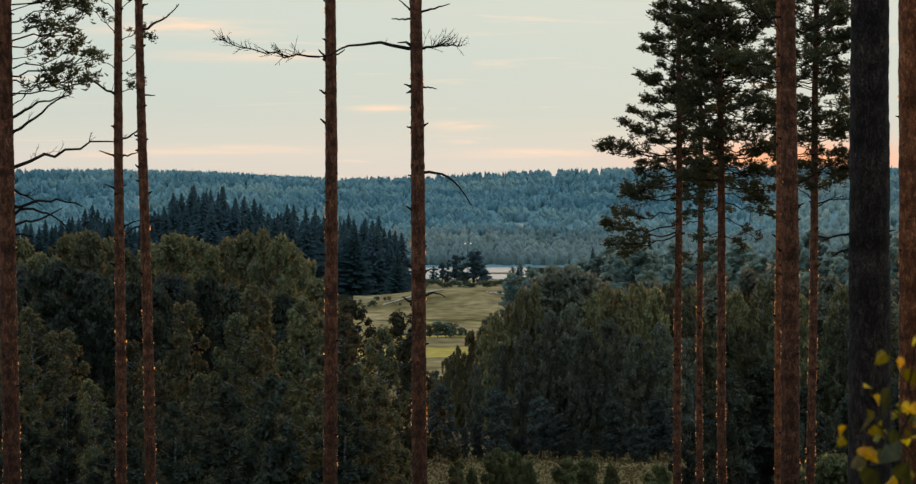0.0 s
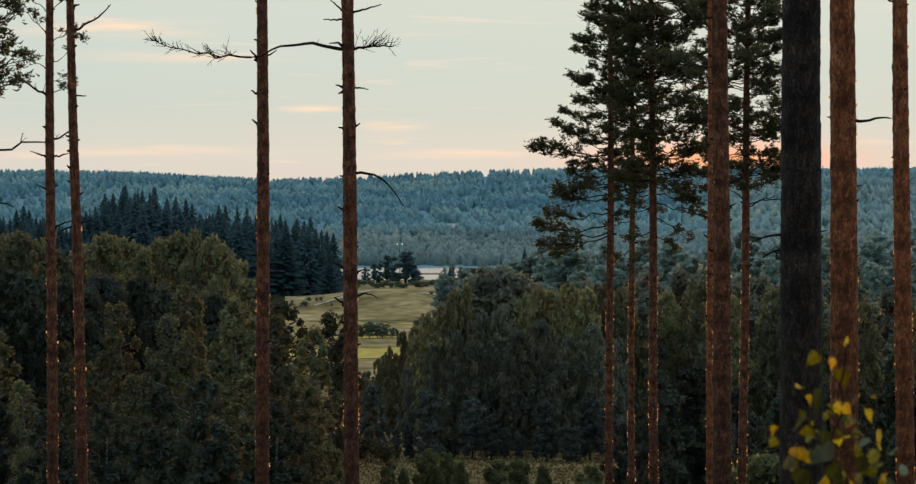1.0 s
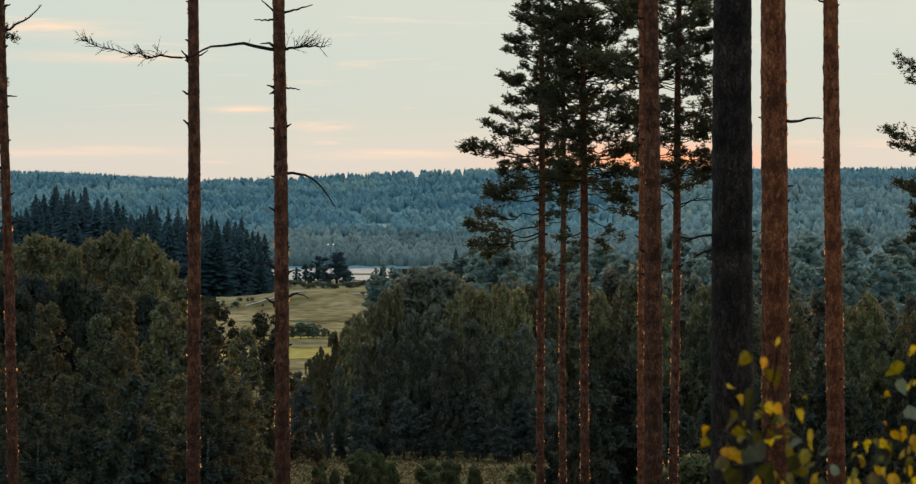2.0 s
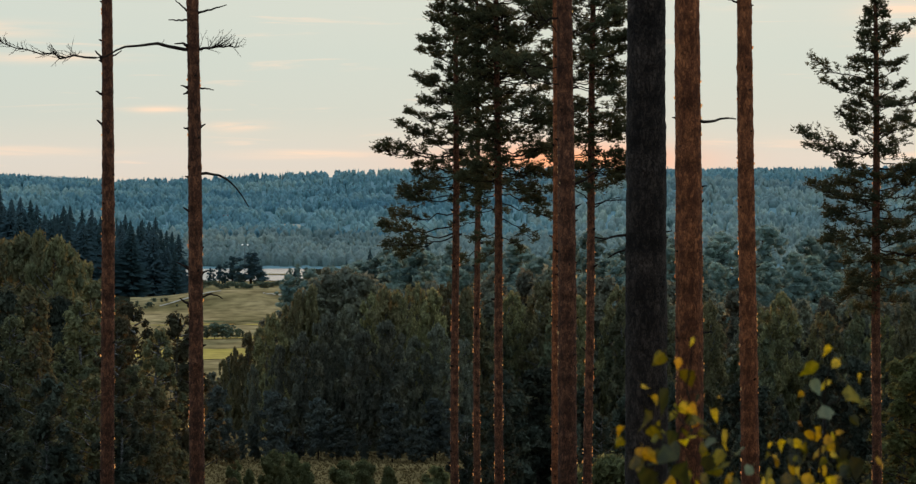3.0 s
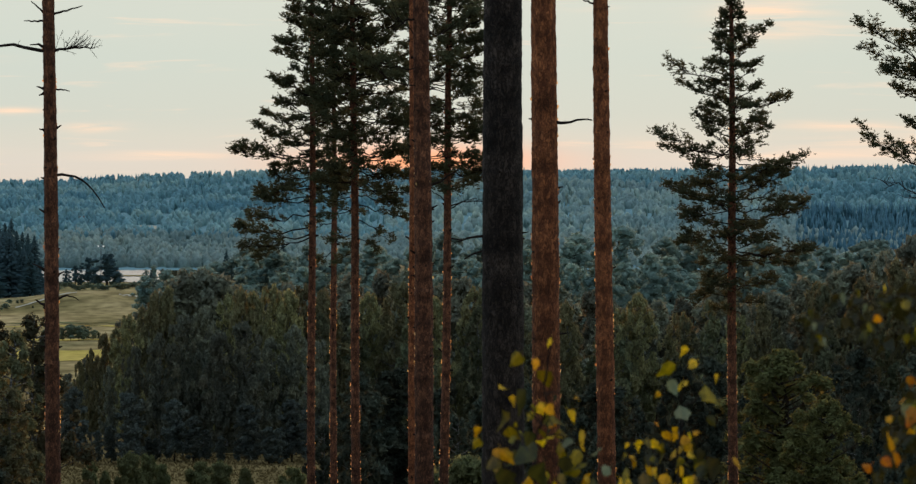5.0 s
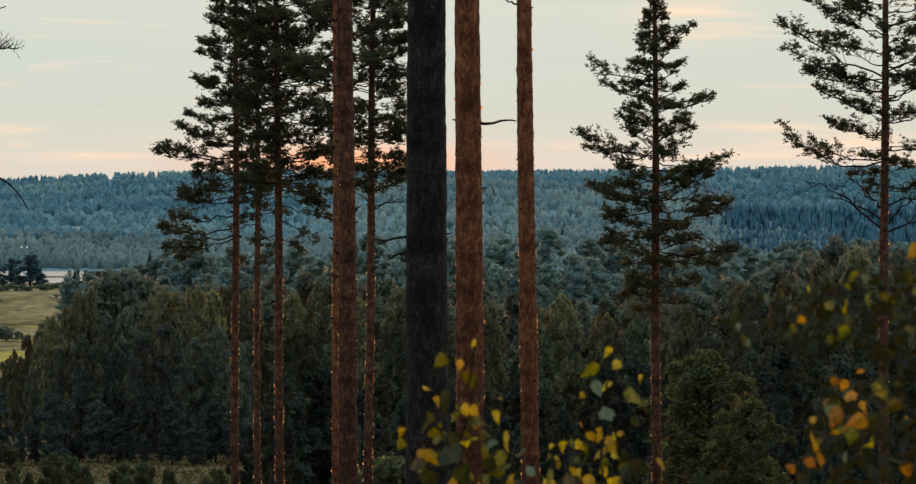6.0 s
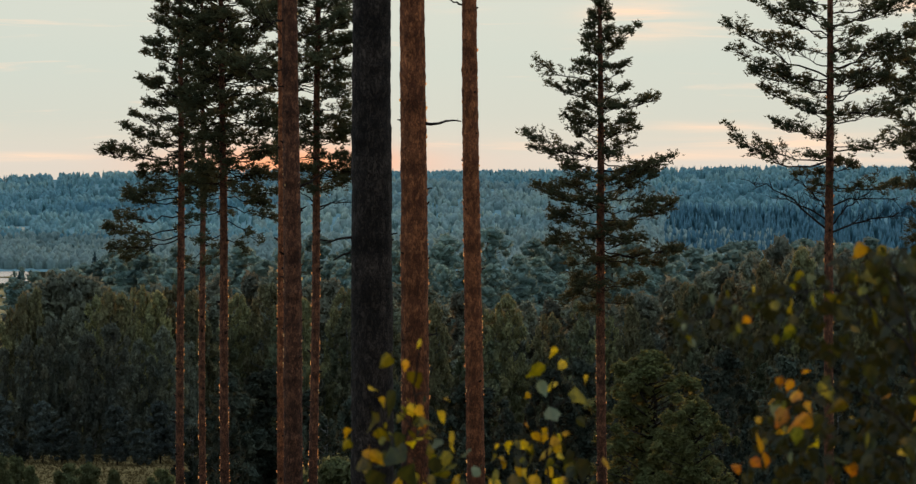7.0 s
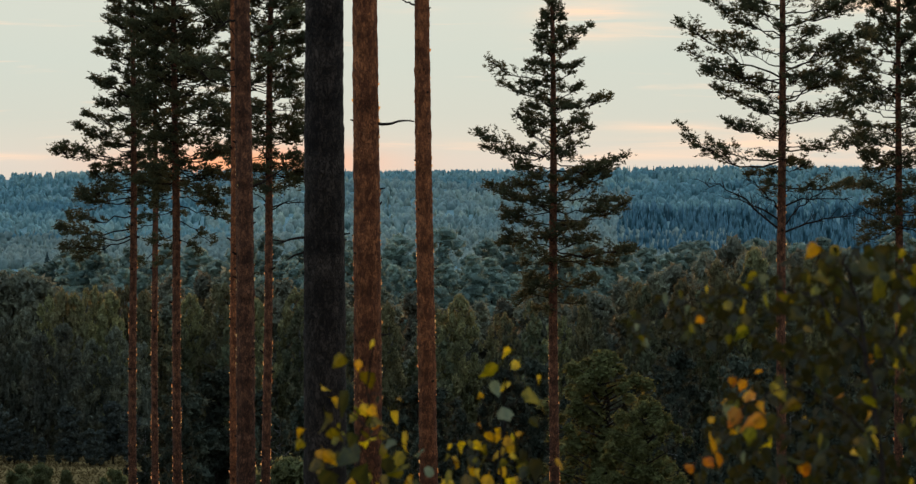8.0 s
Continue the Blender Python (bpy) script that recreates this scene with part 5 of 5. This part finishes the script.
pine(1488, 48, 70, -0.002, 25, "massive old pine trunk with almost black bark", seed=12, mat_=BARK_OLD, rough_=0.04, flakes=0, bare=((405, 44, -12, 0, 0, 0), (404, -78, 6, -6, 2, 12), (420, -66, 20, -6, 0, 0)), stubs=((100, 10, -2), (350, -6, -2), (180, 9, -3)))
pine(1561, 56, 46, 0.005, 25, "stout orange-red pine trunk with flaking bark", seed=13, mat_=BARK_SUNLIT, rough_=0.05, flakes=170, bare=((208, 82, -6, 1, 3, 10),), stubs=((203, -14, -4), (320, 18, -4), (395, -12, 2), (570, 24, -4), (440, 12, -4), (500, -8, -2), (120, -6, -2), (660, 7, -2)))
pine(1660, 81, 29, 0.011, 24, "straight red-brown pine trunk with rim-lit bark flakes", seed=14, mat_=BARK_SUNLIT, flakes=230, bare=((2, -40, -12, 4, 3, 14),), stubs=((270, -8, -2), (93, 5, -2), (372, 6, 2), (10, 8, -3), (440, -5, -2), (455, 6, -2), (520, -6, 1), (585, 5, -2), (180, -5, -2)))
pine(1880, 140, 14, 0.003, 19.3, "free-standing pine with a layered pyramidal crown", seed=15, flakes=300, tuft=0.082, crown=(-8, 520, (10, 36, 58, 78, 88, 84, 52), (10, 36, 60, 78, 90, 92, 54), 92),
     keys=((250, -128, -33, 22, 1.1), (260, -112, -15, 14, 1.1), (130, -108, -30, 14, 0.8), (160, -85, -20, 8, 0.9), (345, -108, -30, 8, 1.4), (355, -80, 10, 4, 1.3), (400, -85, 10, 2, 1.4), (470, -60, 40, 0, 1.2),
           (180, 92, -12, 6, 1.2), (285, 118, -22, 12, 1.4), (270, 95, 15, 4, 1.2), (370, 118, -25, 12, 1.4), (330, 105, 8, 2, 1.3), (430, 130, -8, 6, 1.4), (70, 60, -30, 6, 1.0), (420, 100, 25, 2, 1.3)))
pine(2270, 131, 15, -0.003, 22, "pine with an airy crown and bare lower limbs", seed=16, tuft=0.082, crown=(-110, 330, (70, 100, 112, 105, 80, 40), (70, 100, 112, 105, 85, 60), 44),
     bare=((390, -135, -85, -14, 26, 40), (385, 70, -60, -8, 22, 34), (395, 130, -30, -10, 24, 36), (360, -60, -60, -8, 20, 34), (350, 110, -14, -8, 20, 32), (375, -95, -40, -8, 18, 34)),
     keys=((130, -175, -95, 10, 1.0), (140, -160, -55, 10, 1.0), (270, -165, -55, 30, 0.9), (265, -120, -10, 8, 0.9), (190, -110, -40, 8, 1.0), (60, -120, -60, 8, 1.0), (120, 100, -60, 6, 1.1), (310, 110, 0, 8, 1.1), (110, 118, -40, 6, 1.1), (205, 105, -30, 6, 1.1), (160, 80, -30, 4, 1.1), (130, 135, -50, 8, 1.1), (90, 150, -35, 8, 1.1), (190, 140, -15, 8, 1.0), (250, 120, -12, 8, 0.9), (40, 140, -45, 8, 1.1), (170, 120, -70, 8, 1.0), (60, -95, -40, 5, 1.1), (235, -95, -30, 5, 1.0), (30, -65, -30, 4, 1.1), (150, -130, -30, 6, 1.0), (20, 120, -20, 5, 1.1)))
pine(2471, 140, 13, 0.0, 21, "pine with a dense dark crown in tiers", seed=17, tuft=0.083, crown=(-40, 390, (25, 70, 95, 110, 80, 60), (20, 50, 80, 95, 95, 60), 100),
     bare=((400, -80, -50, -8, 10, 30), (390, 70, -30, -8, 8, 26)))


# ---- young birches close to the lens ----
def leaf_form(seed):
    """A pointed, toothed birch leaf, folded along its midrib, hanging from the origin; one unit long."""
    rng = np.random.default_rng(seed)
    half = ((0.0, 0.0), (0.03, 0.17), (0.11, 0.34), (0.26, 0.45), (0.44, 0.42), (0.64, 0.28), (0.83, 0.12), (1.0, 0.0))
    fold, curl, twist, lean = rng.uniform(0.1, 0.8), rng.uniform(-0.5, 0.7), rng.uniform(-0.5, 0.5), rng.uniform(-0.18, 0.18)
    v, f = [], []
    for s, w in half:
        y = curl * s * s
        teeth = 1.0 + 0.10 * (-1) ** len(v)
        w2 = w * 0.86 * teeth * rng.uniform(0.92, 1.08)
        x = lean * s * s
        v += [(x - w2, fold * w2 + y - twist * s * w2, -s), (x, y, -s), (x + w2 * rng.uniform(0.85, 1.1), fold * w2 + y + twist * s * w2, -s)]
    for i in range(len(half) - 1):
        a = i * 3
        f += [(a, a + 1, a + 4, a + 3), (a + 1, a + 2, a + 5, a + 4)]
    v += [(-0.012, 0, 0), (0.012, 0, 0), (0.008, -0.03, 0.28), (-0.008, -0.03, 0.28)]
    f.append((24, 25, 26, 27))
    return v, f


LEAVES = {}
for key_, mat_l in (("y", LEAF_YELLOW), ("o", LEAF_ORANGE), ("l", LEAF_OLIVE), ("g", LEAF_GREEN), ("p", LEAF_PALE)):
    LEAVES[key_] = [mesh_of("leaf", *leaf_form(70 + i), mat_l, True) for i in range(12)]
leaf_rng = random.Random(8)


def hang_leaf(parent, u, v, dist, size, key_, origin, turn=None, tilt=None):
    p = spot(u, v, dist)
    ob = new("leaf", leaf_rng.choice(LEAVES[key_]))
    ob.parent = parent
    a = (u - U_MID) / GRID
    s = size * dist / GRID
    ob.location = (p[0] - origin[0], p[1] - origin[1], p[2] - origin[2] + s * 0.5)
    ob.rotation_euler = (leaf_rng.uniform(-1.0, 1.0), tilt if tilt is not None else leaf_rng.uniform(-0.9, 0.9), -a + (turn if turn is not None else leaf_rng.uniform(-1.25, 1.25)))
    ob.scale = (s, s, s)
    return ob


def sapling(u_foot, dist, label, stems, seed):
    """A young birch: stem and twigs from the ground up; returns its root."""
    rng = np.random.default_rng(seed)
    w, _ = bearing(u_foot)
    base = w * dist
    z0 = ground(base[0], base[1])
    ob = thing("young_birch", (base[0], base[1], z0), label, "birch", "young birches")
    foot = np.array([base[0], base[1], z0 - 0.05])
    for name, r, way in stems:
        pts = [foot] if name == "stem" else []
        pts += [spot(u, v, dist + dd) for u, v, dd in way]
        dense = []
        for i in range(len(pts) - 1):
            for s in np.linspace(0, 1, 5)[:-1]:
                dense.append(pts[i] + (pts[i + 1] - pts[i]) * s + rng.normal(size=3) * 0.004)
        dense.append(pts[-1])
        n = len(dense)
        v, f = tube([p - np.array([base[0], base[1], z0]) for p in dense], [r * (1 - 0.75 * i / n) for i in range(n)], 6)
        part(name, mesh_of(name, v, f, DEAD, True), ob, "thin dark birch twig" if name == "twig" else "slender dark birch stem")
    return ob, (base[0], base[1], z0)


D1 = 11.0
b1, o1 = sapling(1545, D1, "young birch with yellowing leaves on thin twigs",
                 (("stem", 0.0055, ((1540, 860, 0), (1548, 760, 0.05), (1560, 660, 0), (1570, 585, 0))),
                  ("twig", 0.002, ((1545, 800, 0), (1480, 740, 0.1), (1450, 735, 0.1))), ("twig", 0.002, ((1550, 740, 0), (1610, 745, -0.05), (1640, 780, -0.1))),
                  ("twig", 0.0017, ((1560, 670, 0), (1610, 680, 0.05), (1620, 684, 0.05))), ("twig", 0.0017, ((1552, 720, 0), (1500, 670, 0.05), (1483, 665, 0.05)))), 1)
for u, v, s, c in ((1571, 584, 17, "y"), (1547, 621, 19, "o"), (1519, 621, 34, "l"), (1560, 653, 42, "l"), (1482, 666, 19, "y"), (1498, 689, 20, "y"), (1527, 690, 52, "g"), (1487, 720, 38, "l"), (1450, 741, 20, "y"),
                   (1448, 762, 24, "l"), (1617, 685, 17, "y"), (1600, 715, 28, "y"), (1581, 730, 17, "o"), (1622, 754, 38, "y"), (1596, 762, 30, "p"), (1585, 770, 28, "l"), (1621, 788, 36, "l"), (1485, 783, 32, "y")):
    hang_leaf(b1, u, v, D1 + leaf_rng.uniform(-0.12, 0.12), s, c, o1)
for u, v, s, c in ((1549, 745, 22, "l"), (1653, 781, 28, "p"), (1672, 813, 28, "p"), (1621, 815, 44, "l"), (1519, 796, 70, "g"), (1560, 820, 60, "g"), (1470, 800, 40, "l"), (1595, 800, 36, "g"), (1540, 770, 36, "g"), (1505, 745, 26, "l"), (1575, 690, 26, "g"), (1500, 830, 50, "g"), (1640, 830, 40, "y")):
    hang_leaf(b1, u, v, D1 + leaf_rng.uniform(-0.12, 0.12), s, c, o1)

for i in range(34):
    v = leaf_rng.uniform(700, 860)
    half = 30 + (v - 700) * 0.55
    hang_leaf(b1, 1545 + leaf_rng.uniform(-1, 1) * half, v, D1 + leaf_rng.uniform(-0.3, 0.3), leaf_rng.uniform(14, 34), leaf_rng.choices("glyo", (6, 6, 3, 0.7))[0], o1)

b2, o2 = sapling(1790, D1 + 0.2, "young birch with bright yellow and olive leaves",
                 (("stem", 0.005, ((1785, 870, 0), (1792, 790, 0), (1795, 700, 0.05), (1806, 605, 0))),
                  ("twig", 0.0017, ((1790, 800, 0), (1740, 765, 0.05), (1695, 768, 0.1))), ("twig", 0.0017, ((1795, 710, 0), (1840, 660, 0), (1858, 648, 0))), ("twig", 0.0017, ((1792, 790, 0), (1850, 790, 0), (1888, 790, 0.05)))), 2)
for u, v, s, c in ((1809, 607, 22, "y"), (1821, 627, 24, "y"), (1786, 640, 36, "l"), (1798, 666, 34, "y"), (1773, 666, 32, "p"), (1758, 677, 14, "y"), (1792, 711, 36, "p"), (1860, 650, 21, "y"), (1837, 681, 47, "l"), (1839, 724, 24, "g"),
                   (1816, 745, 16, "y"), (1801, 758, 28, "y"), (1794, 779, 34, "y"), (1741, 766, 24, "y"), (1726, 762, 18, "y"), (1707, 766, 14, "y"), (1762, 770, 24, "l")):
    hang_leaf(b2, u, v, D1 + 0.2 + leaf_rng.uniform(-0.1, 0.1), s, c, o2)
for u, v, s, c in ((1713, 790, 22, "y"), (1739, 809, 30, "y"), (1754, 813, 26, "y"), (1696, 781, 14, "l"), (1754, 727, 13, "o"), (1886, 792, 23, "y"), (1858, 805, 42, "g"), (1813, 807, 46, "g"), (1730, 825, 34, "l"), (1770, 828, 36, "y"), (1700, 815, 30, "l"), (1690, 835, 34, "y"), (1825, 838, 30, "l")):
    hang_leaf(b2, u, v, D1 + 0.2 + leaf_rng.uniform(-0.1, 0.1), s, c, o2)

for i in range(34):
    v = leaf_rng.uniform(735, 865)
    half = 25 + (v - 735) * 0.75
    hang_leaf(b2, 1772 + leaf_rng.uniform(-1, 1) * half, v, D1 + 0.2 + leaf_rng.uniform(-0.3, 0.3), leaf_rng.uniform(12, 30), leaf_rng.choices("glyo", (5, 6, 4, 0.7))[0], o2)

D3 = 9.5
ARCH_U, ARCH_V, ARCH_DEEP = (1992, 2067, 2137, 2237, 2327, 2417, 2505, 2600), (566, 522, 512, 490, 436, 426, 436, 446), (30, 52, 72, 105, 210, 460, 460, 460)
b3, o3 = sapling(2440, D3, "leafy young birch with dark olive leaves and orange tips",
                 (("stem", 0.008, ((2445, 880, 0), (2440, 760, 0), (2430, 620, 0.05), (2400, 500, 0.1), (2385, 430, 0.1))),
                  ("twig", 0.0032, ((2425, 600, 0), (2330, 500, 0.1), (2230, 492, 0.2), (2120, 512, 0.2), (2000, 562, 0.2))),
                  ("twig", 0.0026, ((2430, 640, 0), (2480, 540, 0), (2540, 430, 0))),
                  ("twig", 0.0026, ((2440, 760, 0), (2370, 690, -0.1), (2290, 655, -0.1), (2215, 690, -0.15), (2150, 790, -0.15))),
                  ("twig", 0.002, ((2435, 720, 0), (2490, 650, 0.1), (2560, 610, 0.2))), ("twig", 0.002, ((2440, 800, 0), (2350, 760, 0.1), (2280, 800, 0.15))),
                  ("twig", 0.002, ((2400, 510, 0), (2350, 450, 0), (2325, 405, 0))), ("twig", 0.0017, ((2230, 495, 0.15), (2215, 560, 0.1), (2190, 610, 0.1))),
                  ("twig", 0.0017, ((2120, 515, 0.2), (2100, 560, 0.2))), ("twig", 0.0017, ((2330, 505, 0.1), (2310, 590, 0.05), (2270, 670, 0)))), 3)
for u, v, s, c in ((2332, 430, 36, "y"), (2269, 667, 44, "l"), (2152, 766, 46, "o"), (2203, 718, 40, "o"), (2221, 682, 34, "o"), (2239, 728, 44, "o"), (2254, 781, 56, "y"), (2191, 654, 22, "o"), (2122, 808, 28, "o"), (2308, 811, 32, "o"),
                   (2266, 515, 30, "l"), (2494, 485, 34, "l"), (2314, 565, 24, "l"), (2314, 470, 28, "l"), (2398, 778, 26, "y"), (2485, 515, 32, "p"), (2182, 706, 34, "p"), (2410, 781, 34, "p"), (2035, 586, 18, "p"), (2030, 560, 16, "p"),
                   (2228, 762, 30, "o"), (2204, 750, 26, "o"), (2163, 788, 34, "o"), (2213, 660, 24, "o"), (2244, 700, 30, "o"), (2140, 795, 24, "o"), (2410, 462, 60, "g"), (2446, 500, 62, "l"), (2380, 520, 52, "g"), (2510, 545, 60, "g"),
                   (2350, 545, 40, "l"), (2365, 480, 44, "l"), (2460, 440, 46, "g"), (2290, 540, 34, "g"), (2345, 640, 40, "g"), (2395, 600, 44, "g"), (2470, 620, 48, "g"), (2300, 700, 36, "l"), (2240, 640, 20, "o"), (2176, 690, 18, "o")):
    hang_leaf(b3, u, v, D3 + leaf_rng.uniform(-0.15, 0.15), s, c, o3)


def in_canopy(u, v):
    """Whether the tree's leaves hang here: an arching bough to the left, a full body, and gaps between the sprays."""
    top = float(np.interp(u, ARCH_U, ARCH_V))
    arch = top - 20 < v < top + float(np.interp(u, ARCH_U, ARCH_DEEP))
    skirt = v > 645 and u > 2125 + (828 - v) * 0.30
    return (arch or skirt) and noise.noise(Vector((u / 34, v / 34, 3.0))) > (-0.22 if u > 2330 else -0.08)


# the few pale leaves drawn here imitate glints of sky by their colour
made = 0
while made < 245:
    u, v = leaf_rng.uniform(1985, 2570), leaf_rng.uniform(395, 860)
    if in_canopy(u, v):
        made += 1
        hang_leaf(b3, u, v, D3 + leaf_rng.uniform(-0.4, 0.3), leaf_rng.uniform(13, 28) * (0.9 if u < 2200 else 1.3), leaf_rng.choices("glyop", (14, 2.6, 0.8, 0.4, 0.5))[0], o3, turn=leaf_rng.uniform(-1.5, 1.5))
# the leaves behind, too many to tell apart
V, F = [], []
while len(F) < 1500 * 15:
    u, v = leaf_rng.uniform(1985, 2590), leaf_rng.uniform(395, 870)
    if not in_canopy(u, v):
        continue
    lv, lf = leaf_form(70 + leaf_rng.randrange(7))
    dist = D3 + leaf_rng.uniform(0.1, 0.9)
    p = spot(u, v, dist)
    s = leaf_rng.uniform(13, 28) * dist / GRID
    m = Matrix.Translation((p[0] - o3[0], p[1] - o3[1], p[2] - o3[2])) @ Euler((leaf_rng.uniform(-0.8, 0.8), leaf_rng.uniform(-1, 1), leaf_rng.uniform(-3, 3))).to_matrix().to_4x4() @ Matrix.Scale(s, 4)
    o = len(V)
    V += [m @ Vector(q) for q in lv]
    F += [tuple(i + o for i in q) for q in lf]
tagged(part("foliage", mesh_of("foliage", [tuple(q) for q in V], F, LEAF_GREEN, True), b3, "dense dark olive birch leaves"), kind="stuff")


# ---- small things in the distance ----
def lamp_mast(u, v_lamp, dist):
    """A floodlight mast behind the lake: pole, crossbar and two lit lamps."""
    p = spot(u, v_lamp, dist)
    z0 = ground(p[0], p[1])
    h = p[2] - z0
    ob = thing("floodlight_mast", (p[0], p[1], z0), "tall mast with two small lit floodlights behind the lake", "mast")
    v, f = tube([(0, 0, -0.3), (0, 0, h * 0.5), (0, 0, h)], [0.22, 0.17, 0.12], 8)
    part("pole", mesh_of("pole", v, f, STEEL, True), ob)
    v, f = tube([(-1.3, 0, h), (0, 0, h + 0.05), (1.3, 0, h)], [0.09, 0.09, 0.09], 6)
    part("crossbar", mesh_of("crossbar", v, f, STEEL, True), ob)
    for x in (-1.15, 1.15):
        bm = bmesh.new()
        bmesh.ops.create_cube(bm, size=1.0)
        bmesh.ops.bevel(bm, geom=bm.edges[:], offset=0.12, segments=2, affect="EDGES")
        bmesh.ops.transform(bm, matrix=Matrix.Translation((x, -0.25, h + 0.1)) @ Matrix.Diagonal((0.85, 0.4, 0.65, 1)), verts=bm.verts)
        me = bpy.data.meshes.new("floodlight")
        bm.to_mesh(me)
        bm.free()
        me.materials.append(STEEL)
        head = part("floodlight", me, ob)
        v = [(x - 0.36, -0.47, h - 0.16), (x + 0.36, -0.47, h - 0.16), (x + 0.36, -0.47, h + 0.36), (x - 0.36, -0.47, h + 0.36)]
        v += [(a, b + 0.03, c) for a, b, c in v]
        part("lens", mesh_of("lens", v, [(0, 1, 2, 3), (4, 7, 6, 5), (0, 4, 5, 1), (1, 5, 6, 2), (2, 6, 7, 3), (3, 7, 4, 0)], LAMP_GLASS), head, "glowing white lamp glass")


def far_house(u, v_top, dist, w, label):
    """A small house on the far slope: walls, pitched roof with eaves, chimney, windows with frames."""
    p = spot(u, v_top, dist)
    hw, d, h, r = w / 2, 2.6, 2.7, 1.5
    z0 = ground(p[0], p[1]) - 0.1
    a = (u - U_MID) / GRID
    ob = thing("house", (p[0], p[1], z0), label, "house")
    ob.rotation_euler = (0, 0, -a + 0.25)
    v = [(-hw, -d, -1.5), (hw, -d, -1.5), (hw, d, -1.5), (-hw, d, -1.5), (-hw, -d, h), (hw, -d, h), (hw, d, h), (-hw, d, h), (-hw, 0, h + r - 0.2), (hw, 0, h + r - 0.2)]
    part("wall", mesh_of("wall", v, [(0, 1, 5, 4), (2, 3, 7, 6), (3, 0, 4, 8, 7), (1, 2, 6, 9, 5), (3, 2, 1, 0)], PLASTER), ob)
    e = 0.5
    v = []
    for zz in (0.0, 0.22):
        v += [(-hw - e, -d - e, h - 0.35 + zz), (hw + e, -d - e, h - 0.35 + zz), (hw + e, 0, h + r + zz), (-hw - e, 0, h + r + zz), (hw + e, d + e, h - 0.35 + zz), (-hw - e, d + e, h - 0.35 + zz)]
    roof = part("roof", mesh_of("roof", v, [(6, 7, 8, 9), (9, 8, 10, 11), (1, 0, 3, 2), (2, 3, 5, 4), (0, 1, 7, 6), (4, 5, 11, 10), (1, 2, 8, 7), (2, 4, 10, 8), (3, 0, 6, 9), (5, 3, 9, 11)], ROOF), ob)
    v = [(x, y, z) for z in (h + 0.8, h + r + 0.9) for x, y in ((0.9, 0.4), (1.5, 0.4), (1.5, 1.0), (0.9, 1.0))]
    part("chimney", mesh_of("chimney", v, [(0, 1, 5, 4), (1, 2, 6, 5), (2, 3, 7, 6), (3, 0, 4, 7), (4, 5, 6, 7)], ROOF), roof)
    n = max(2, int(w / 2.6))
    for i in range(n):
        x = -hw + (i + 0.5) * w / n
        v = [(x - 0.6, -d - 0.02, 1.2), (x + 0.6, -d - 0.02, 1.2), (x + 0.6, -d - 0.02, 2.6), (x - 0.6, -d - 0.02, 2.6)]
        v += [(q[0], -d + 0.1, q[2]) for q in v]
        part("window", mesh_of("window", v, [(0, 1, 2, 3), (0, 4, 5, 1), (1, 5, 6, 2), (2, 6, 7, 3), (3, 7, 4, 0)], PANE), ob)


lamp_mast(801, 417, 2290)
far_house(772, 366, 3090, 5.0, "small pale plastered house among hillside trees")
